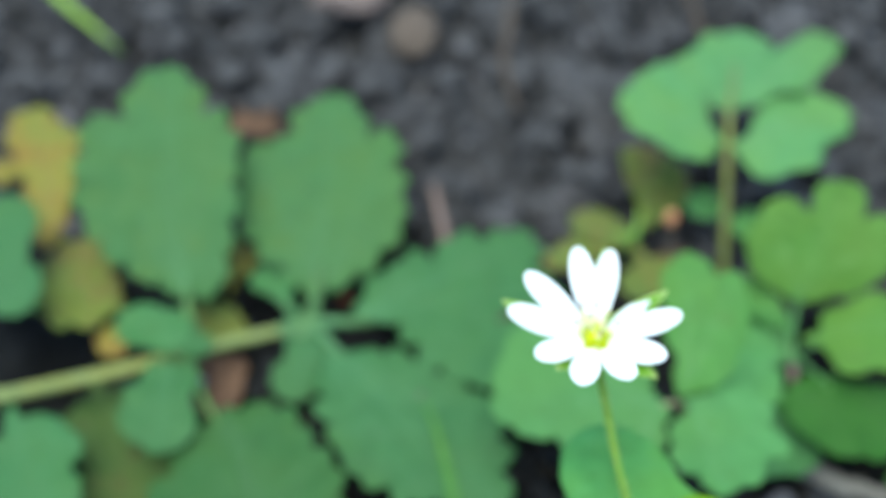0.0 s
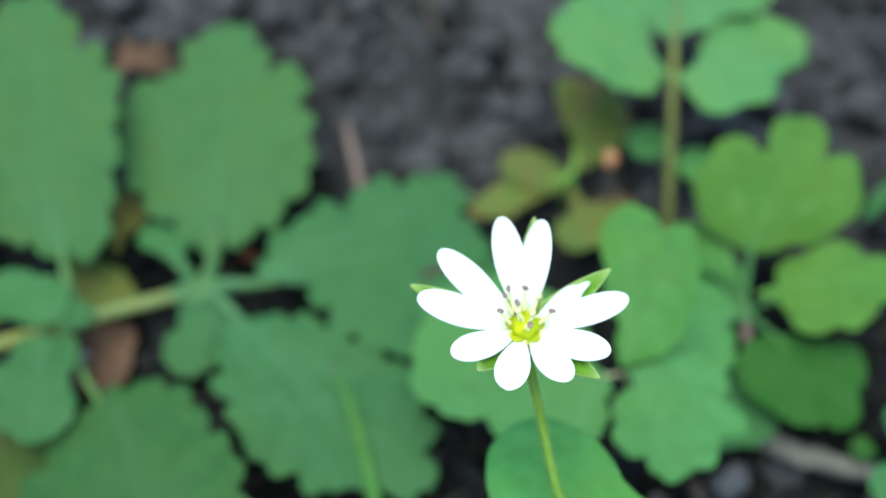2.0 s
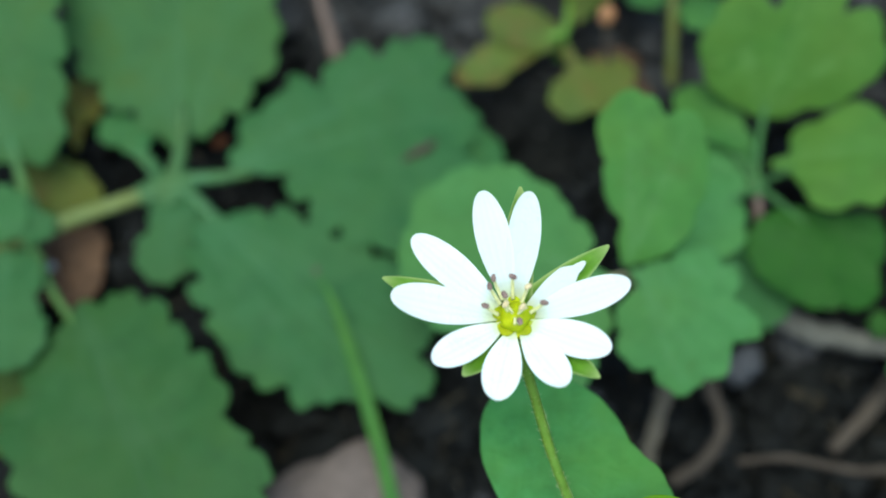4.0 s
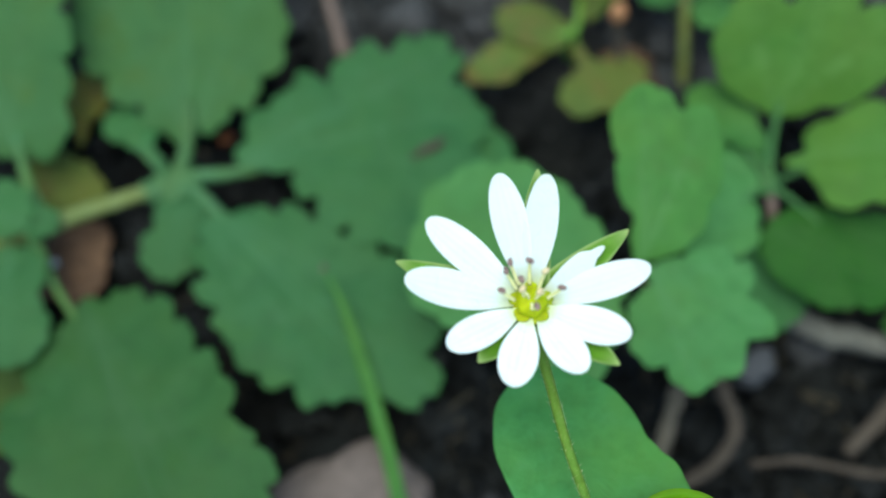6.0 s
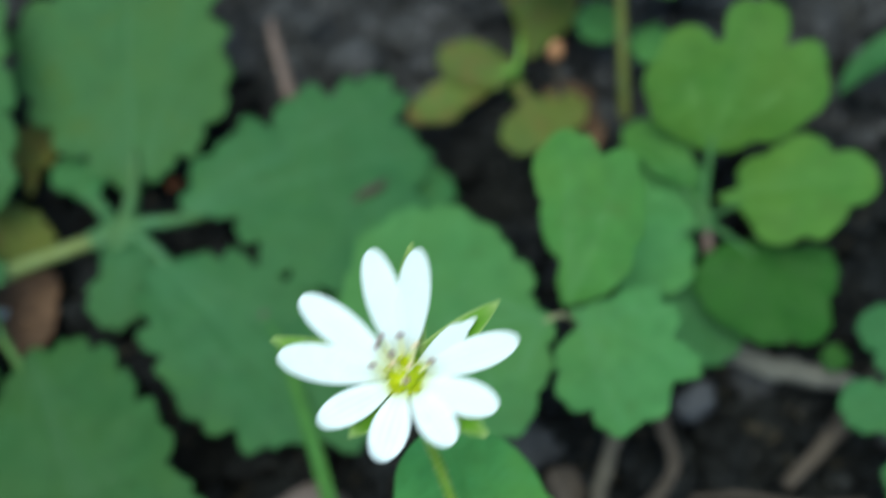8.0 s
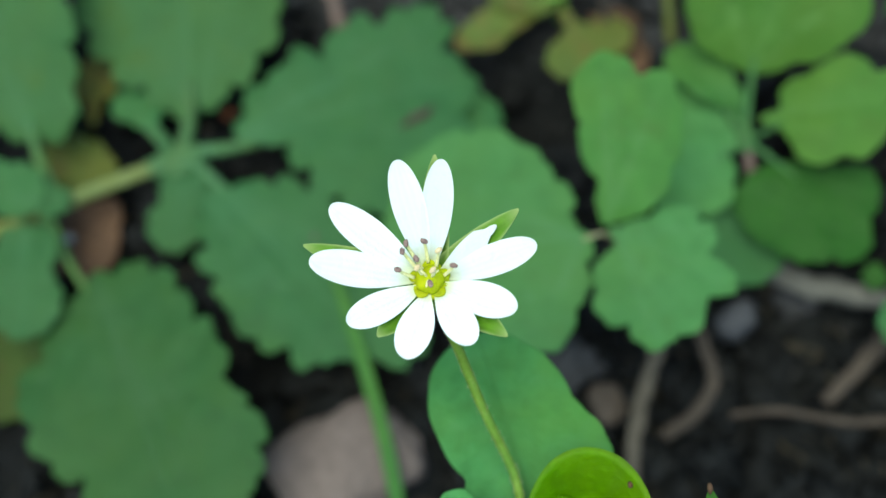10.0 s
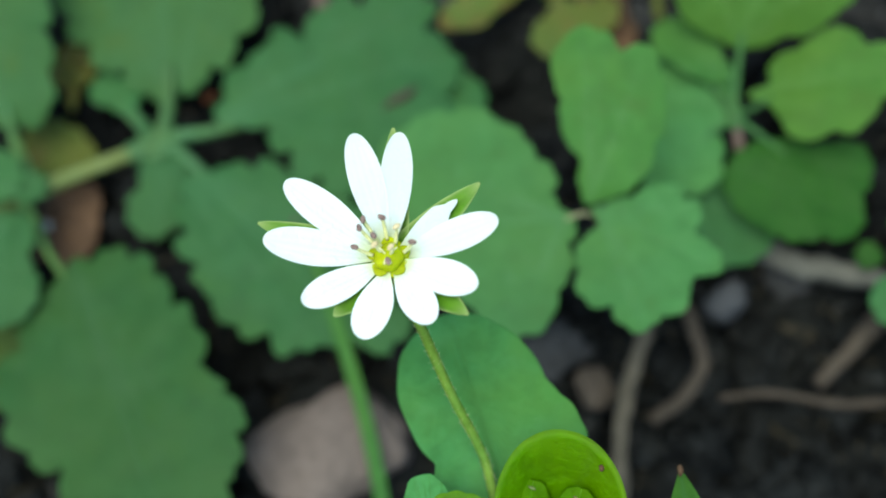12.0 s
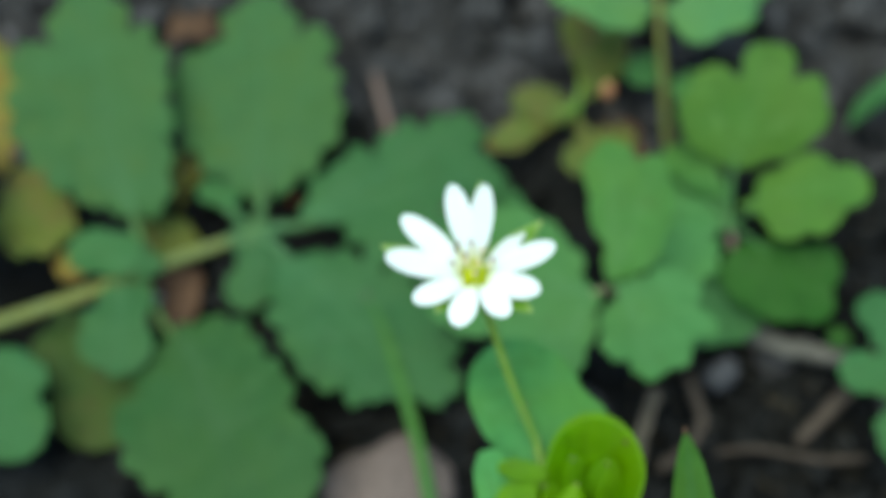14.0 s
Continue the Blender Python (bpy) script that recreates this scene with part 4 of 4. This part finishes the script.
leaflet(chickweed, "leaf", (0.16, -1.92, 4.70), (0.02, -1.03, 4.95), [(0.77, -0.05, 0.19), (0.47, -0.03, 0.16), (0.26, -0.02, 0.10), (0.62, -0.04, 0.19), (0.84, -0.05, 0.16), (0.13, -0.03, 0.04), (0.37, -0.03, 0.13), (0.19, -0.02, 0.06), (0.54, -0.03, 0.18), (0.93, 0.02, 0.06), (0.85, -0.18, 0.05), (0.67, -0.15, 0.09), (0.69, -0.04, 0.19), (0.36, -0.02, 0.12), (0.96, -0.10, 0.04)], leaf_chick, teeth=0.0, soft=20)
leaflet(chickweed, "leaf", (0.91, -2.04, 4.50), (1.94, -1.87, 4.50), [(0.52, 0.02, 0.25), (0.75, -0.00, 0.23), (0.31, 0.04, 0.20), (0.17, -0.01, 0.12), (0.41, 0.05, 0.24), (0.62, 0.02, 0.25), (0.87, -0.16, 0.07), (0.07, -0.02, 0.04), (0.87, 0.12, 0.08), (0.77, -0.01, 0.21)], leaf_chick, teeth=0.0, soft=14)
leaflet(chickweed, "leaf", (0.01, -2.17, 4.70), (-0.16, -1.82, 4.70), [(0.47, -0.06, 0.50)], leaf_chick, teeth=0.0)
def bud(plant, foot, tip, radius):
    """A closed bud: an egg with a pointed end, wrapped in five ridged sepals."""
    foot, tip = Vector(foot), Vector(tip)
    way = (tip - foot)
    side = way.cross(Vector((0.3, 1, 0.1))).normalized()
    up = way.normalized().cross(side)
    verts, faces, sides, levels = [], [], 30, 14
    for k in range(levels):
        t = k / (levels - 1)
        r = radius * math.sin(math.pi * (0.06 + 0.93 * t) ** 0.9) ** 0.65 if k < levels - 1 else 0.004
        for i in range(sides):
            q = 2 * math.pi * i / sides
            p = foot + way * t + (side * math.cos(q) + up * math.sin(q)) * r * (1 - 0.06 * abs(math.cos(2.5 * q)) ** 6)
            verts.append(tuple(p))
    for k in range(levels - 1):
        for i in range(sides):
            j = (i + 1) % sides
            faces.append((k * sides + i, k * sides + j, (k + 1) * sides + j, (k + 1) * sides + i))
    faces.append(tuple(range(sides - 1, -1, -1)))
    return part("flower_bud", verts, faces, leaf_bright, plant)


def cupped_leaf(plant, centre, size, deep, gap, mat):
    """A young spoon-shaped leaf standing round the shoot tip: a bowl with one open side, its rim turned out slightly."""
    cx, cy, cz = centre
    rows, vein, n = [], [], 64
    for k in range(13):
        f = k / 12
        row = []
        for i in range(n):
            q = radians(gap[0] + (gap[1] - gap[0]) * i / (n - 1))
            side = math.sin(math.pi * i / (n - 1)) ** 0.35
            r = f * (0.55 + 0.45 * side) * (1 + 0.03 * noise.noise((q * 1.5, f, 3.0)))
            h = deep * side * (f ** 1.5) - 0.07 * deep * max(0.0, f - 0.8) / 0.2 * side
            row.append((cx + size[0] * r * math.cos(q), cy + size[1] * r * math.sin(q), cz + h + 0.012 * noise.noise((q * 3, f * 4, 1.0))))
            vein.append(0.5 * math.exp(-((i / (n - 1) - 0.5) / 0.015) ** 2) + (0.25 if k == 12 else 0.0))
        rows.append(row)
    verts, faces = sheet(rows, False, 0.022, (0, 0, 1))
    return part("young_leaf", verts, faces, mat, plant, "spoon-shaped lime-green young leaf", vein + vein)


cupped_leaf(chickweed, (1.03, -1.4, 4.52), (0.52, 0.62), 0.84, (-86, 192), leaf_bright)
cupped_leaf(chickweed, (0.8, -1.72, 4.5), (0.56, 0.6), 0.42, (80, 350), leaf_bright)
leaflet(chickweed, "young_leaf", (0.46, -2.3, 4.6), (0.52, -1.28, 5.12), [(0.45, 0.2, 0.2), (0.3, 0.17, 0.22), (0.58, 0.2, 0.2), (0.7, 0.17, 0.17), (0.82, 0.1, 0.12), (0.15, 0.1, 0.18)], leaf_bright, teeth=0.0, wave=0.012, soft=30, roll=-22)
leaflet(chickweed, "young_leaf", (0.62, -1.33, 5.04), (0.14, -1.25, 5.1), [(0.4, 0.0, 0.22), (0.6, 0.0, 0.23), (0.8, 0.0, 0.16), (0.2, 0.0, 0.19), (0.1, 0.0, 0.14)], leaf_bright, teeth=0.0, wave=0.012, soft=20, fold=0.15)
# Youngest leaves, still folded along the middle, round the one rounded bud.
for foot, tip, wide in (((1.02, -1.7, 4.7), (1.2, -1.25, 5.2), 0.27), ((0.56, -1.8, 4.6), (0.62, -1.42, 5.0), 0.34), ((0.78, -1.5, 4.7), (0.87, -1.13, 5.02), 0.32)):
    leaflet(chickweed, "young_leaf", foot, tip, [(0.3, 0.0, wide), (0.45, 0.0, wide), (0.6, 0.0, wide * 0.9), (0.75, 0.0, wide * 0.7), (0.88, 0.0, 0.1)], leaf_bright, teeth=0.0, wave=0.02, soft=20, fold=-0.9, droop=0.5, veined=False)
bud(chickweed, (0.75, -1.79, 4.8), (0.9, -1.5, 5.28), 0.17)
for tip in ((0.9, -1.5, 5.28), (1.19, -1.26, 5.17), (0.6, -1.44, 5.06), (0.87, -1.14, 4.98)):
    v_, f_ = lump_geometry(*tip, 0.03, 0.012, 0.01, tip[0] * 9, 2, 0.4, 0.5 - tip[0])
    part("bud_tip", v_, f_, stem_pale, chickweed, "pale hairy bud tip")
v_, f_ = lump_geometry(1.37, -1.05, 5.2, 0.02, 0.026, 0.014, 6.0, 2, 0.4)
part("leaf_scar", v_, f_, dead_brown, chickweed, "small pinkish-brown blemish on a leaf rim")


def stalk_hairs(plant, points, r, count, length, mat):
    """Fine hairs standing off a stem, joined as one part."""
    line, hairs, verts, faces = smooth_line(points), random.Random(9), [], []
    for _ in range(count):
        k = hairs.randrange(len(line) - 1)
        p = line[k].lerp(line[k + 1], hairs.random())
        way = (line[k + 1] - line[k]).normalized()
        side = way.cross(Vector((hairs.uniform(-1, 1), hairs.uniform(-1, 1), hairs.uniform(-1, 1)))).normalized()
        foot, tip, wide = p + side * r * 0.9, p + side * (r + length * hairs.uniform(0.5, 1.0)) + way * 0.02, way * 0.0012
        n = len(verts)
        verts += [tuple(foot - wide), tuple(foot + wide), tuple(foot + way.cross(side) * 0.002), tuple(tip)]
        faces += [(n, n + 1, n + 3), (n + 1, n + 2, n + 3), (n + 2, n, n + 3)]
    return part("stalk_hairs", verts, faces, mat, plant, "fine whitish hairs")


stalk_hairs(chickweed, STALK, 0.035, 520, 0.03, filament_pale)

# The flower: its face leans a little towards the viewer.
CENTRE = Vector((0.0, 0.135, 6.383))
FACE_N = Vector((-0.005, -0.146, 0.989)).normalized()
FACE_X = Vector((0, 1, 0)).cross(FACE_N).normalized()
FACE_Y = FACE_N.cross(FACE_X)


def on_flower(a, b, h):
    return CENTRE + FACE_X * a + FACE_Y * b + FACE_N * h


def turned(profile, sides, ribs=0, depth=0.0):
    """A body turned round the flower's axis from (radius, height) pairs, with soft ribs."""
    verts, faces, levels = [], [], len(profile)
    for r, h in profile:
        for i in range(sides):
            q = 2 * math.pi * i / sides
            k = 1 + depth * math.cos(q * ribs)
            verts.append(tuple(on_flower(r * k * math.cos(q), r * k * math.sin(q), h + 0.4 * depth * r * math.cos(q * ribs))))
    for k in range(levels - 1):
        for i in range(sides):
            j = (i + 1) % sides
            faces.append((k * sides + i, k * sides + j, (k + 1) * sides + j, (k + 1) * sides + i))
    faces += [tuple(range(sides - 1, -1, -1)), tuple((levels - 1) * sides + i for i in range(sides))]
    return verts, faces


v_, f_ = turned([(0.03, -0.2), (0.08, -0.17), (0.11, -0.1), (0.13, -0.06), (0.12, -0.04), (0.09, -0.04), (0.05, -0.045)], 60, 5, 0.08)
flower = part("flower", v_, f_, ovary_green, chickweed, "white ten-lobed star flower with a yellow-green centre")
v_, f_ = turned([(0.075, -0.06), (0.1, -0.03), (0.098, 0.0), (0.08, 0.022), (0.045, 0.038), (0.012, 0.043)], 60, 5, 0.06)
part("ovary", v_, f_, ovary_green, flower)
for n in range(5):
    q = 2 * math.pi * n / 5 + 0.35
    v_, f_ = lump_geometry(*on_flower(0.1 * math.cos(q), 0.1 * math.sin(q), -0.03), 0.05, 0.046, 0.009, n * 2.3, 3, 0.1)
    part("nectary", v_, f_, ovary_green, flower)

def flower_blade(name, tip, width, rise, mat, base_r, point=True, narrow=0.3, low=-0.06, curl=0.0, pale=0.0, pinch=0.0, streaks=0.45, label=""):
    """A petal or sepal from the flower's middle out to its tip."""
    a, b = tip
    length = math.hypot(a, b)
    du, dv = a / length, b / length
    rows, vein, claw = [], [], []
    n, m = 22, 11
    for k in range(n):
        t = 1 - (1 - k / (n - 1)) ** 1.9
        s = base_r + (length - base_r) * t
        if point:
            w = width * 0.5 * (math.sqrt(max(0.0, 1 - ((t - 0.6) / 0.4) ** 2)) if t > 0.6 else narrow + (1 - narrow) * math.sin(math.pi / 2 * t / 0.6) ** 1.1)
        else:
            w = width * 0.5 * (1 - t) ** 0.85 * (0.7 + 0.8 * t) + 0.006
        w *= 1 - pinch * max(0.0, min(1.0, (t - 0.72) / 0.12))
        row = []
        for i in range(m):
            x = i / (m - 1) * 2 - 1
            h = low + (rise - low) * t ** 1.3 + curl * x * x * w + 0.006 * math.cos(x * 14) * (1 - 0.4 * t) + 0.012 * noise.noise((a * 5 + t * 3, b * 5 + x, 0.3))
            p = on_flower(du * s - dv * x * w, dv * s + du * x * w, h)
            row.append(tuple(p))
            vein.append(max(streaks * max(0.0, math.cos(x * 14)), pale * abs(x) ** 5, pale * t ** 9))
            claw.append(max(0.0, 1 - t / 0.24) * 0.85)
        rows.append(row)
    verts, faces = sheet(rows, False, 0.012, FACE_N)
    ob = part(name, verts, faces, mat, flower, label, vein + vein)
    ob.data.attributes.new("claw", "FLOAT", "POINT").data.foreach_set("value", claw + claw)
    return ob


PETALS = [(-0.807, 0.11), (-0.668, 0.497), (-0.212, 0.81), (0.103, 0.806), (0.47, 0.354), (0.743, 0.183), (0.6, -0.259), (0.307, -0.485), (-0.146, -0.576), (-0.538, -0.33)]
for n, tip in enumerate(PETALS):
    size = math.hypot(*tip)
    wide = (0.25, 0.24, 0.235, 0.22, 0.15, 0.228, 0.238, 0.232, 0.25, 0.222)[n]
    flower_blade("petal", tip, wide, 0.17 if n != 4 else 0.06, petal_white, 0.075, True, 0.17, -0.05, 0.15 if n != 4 else 0.12, 0.0, 0.45 if n == 4 else 0.0)
for tip in ((-0.866, 0.242), (0.05, 0.867), (0.624, 0.454), (0.53, -0.426), (-0.345, -0.408)):
    flower_blade("sepal", tip, 0.31, 0.09, sepal_green, 0.1, False, 0.0, -0.14, 0.3, 1.0, 0.0, 0.08)
ANTHERS = [(-0.142, 0.214), (-0.018, 0.225), (0.079, 0.159), (-0.168, 0.159), (-0.198, 0.031), (0.041, 0.024), (0.022, -0.07), (0.182, 0.05), (-0.067, 0.042), (-0.073, 0.104)]
for n, (a, b) in enumerate(ANTHERS):
    foot, head = on_flower(a * 0.55, b * 0.55, -0.02), on_flower(a, b, 0.17)
    stalk(flower, "filament", [tuple(foot), tuple(on_flower(a * 0.85, b * 0.85, 0.08)), tuple(head)], 0.014, 0.01, filament_pale, sides=8)
    v_, f_ = lump_geometry(*head, 0.019, 0.03, 0.018, n * 1.7, 2, 0.15, n * 1.1)
    part("anther", v_, f_, anther_brown if n % 3 != 2 else anther_cream, flower)
for n in range(3):
    q = 2.1 * n + 0.4
    stalk(flower, "style", [tuple(on_flower(0.02 * math.cos(q), 0.02 * math.sin(q), 0.03)), tuple(on_flower(0.04 * math.cos(q), 0.04 * math.sin(q), 0.09)), tuple(on_flower(0.08 * math.cos(q), 0.08 * math.sin(q), 0.12))], 0.01, 0.007, filament_pale, sides=8)

# ---- lance-shaped leaf beside the chickweed ----
lance_leaf = thing("lance_leaf_plant", 2.3, -2.6, 0.0, "narrow pointed green leaf with a brown tip beside the chickweed", "plant")
stalk(lance_leaf, "stem", [(2.35, -2.6, -0.1), (2.3, -2.55, 2.0), (2.17, -2.42, 4.0)], 0.08, 0.06, stem_lime)
blade(lance_leaf, "blade", [(2.15, -2.4, 3.9), (2.02, -2.07, 4.7), (1.95, -1.84, 5.2), (1.89, -1.44, 5.65), (1.85, -1.22, 5.9)], 0.54, leaf_lance, taper=1.15)
blade(lance_leaf, "blade", [(2.2, -2.4, 3.9), (2.24, -2.07, 4.2), (2.38, -1.76, 4.4), (2.45, -1.52, 4.6)], 0.24, leaf_lance)
v_, f_ = lump_geometry(1.85, -1.225, 5.895, 0.02, 0.04, 0.03, 1.0, 2, 0.2)
part("dry_tip", v_, f_, dead_brown, lance_leaf, "dry brown leaf tip")
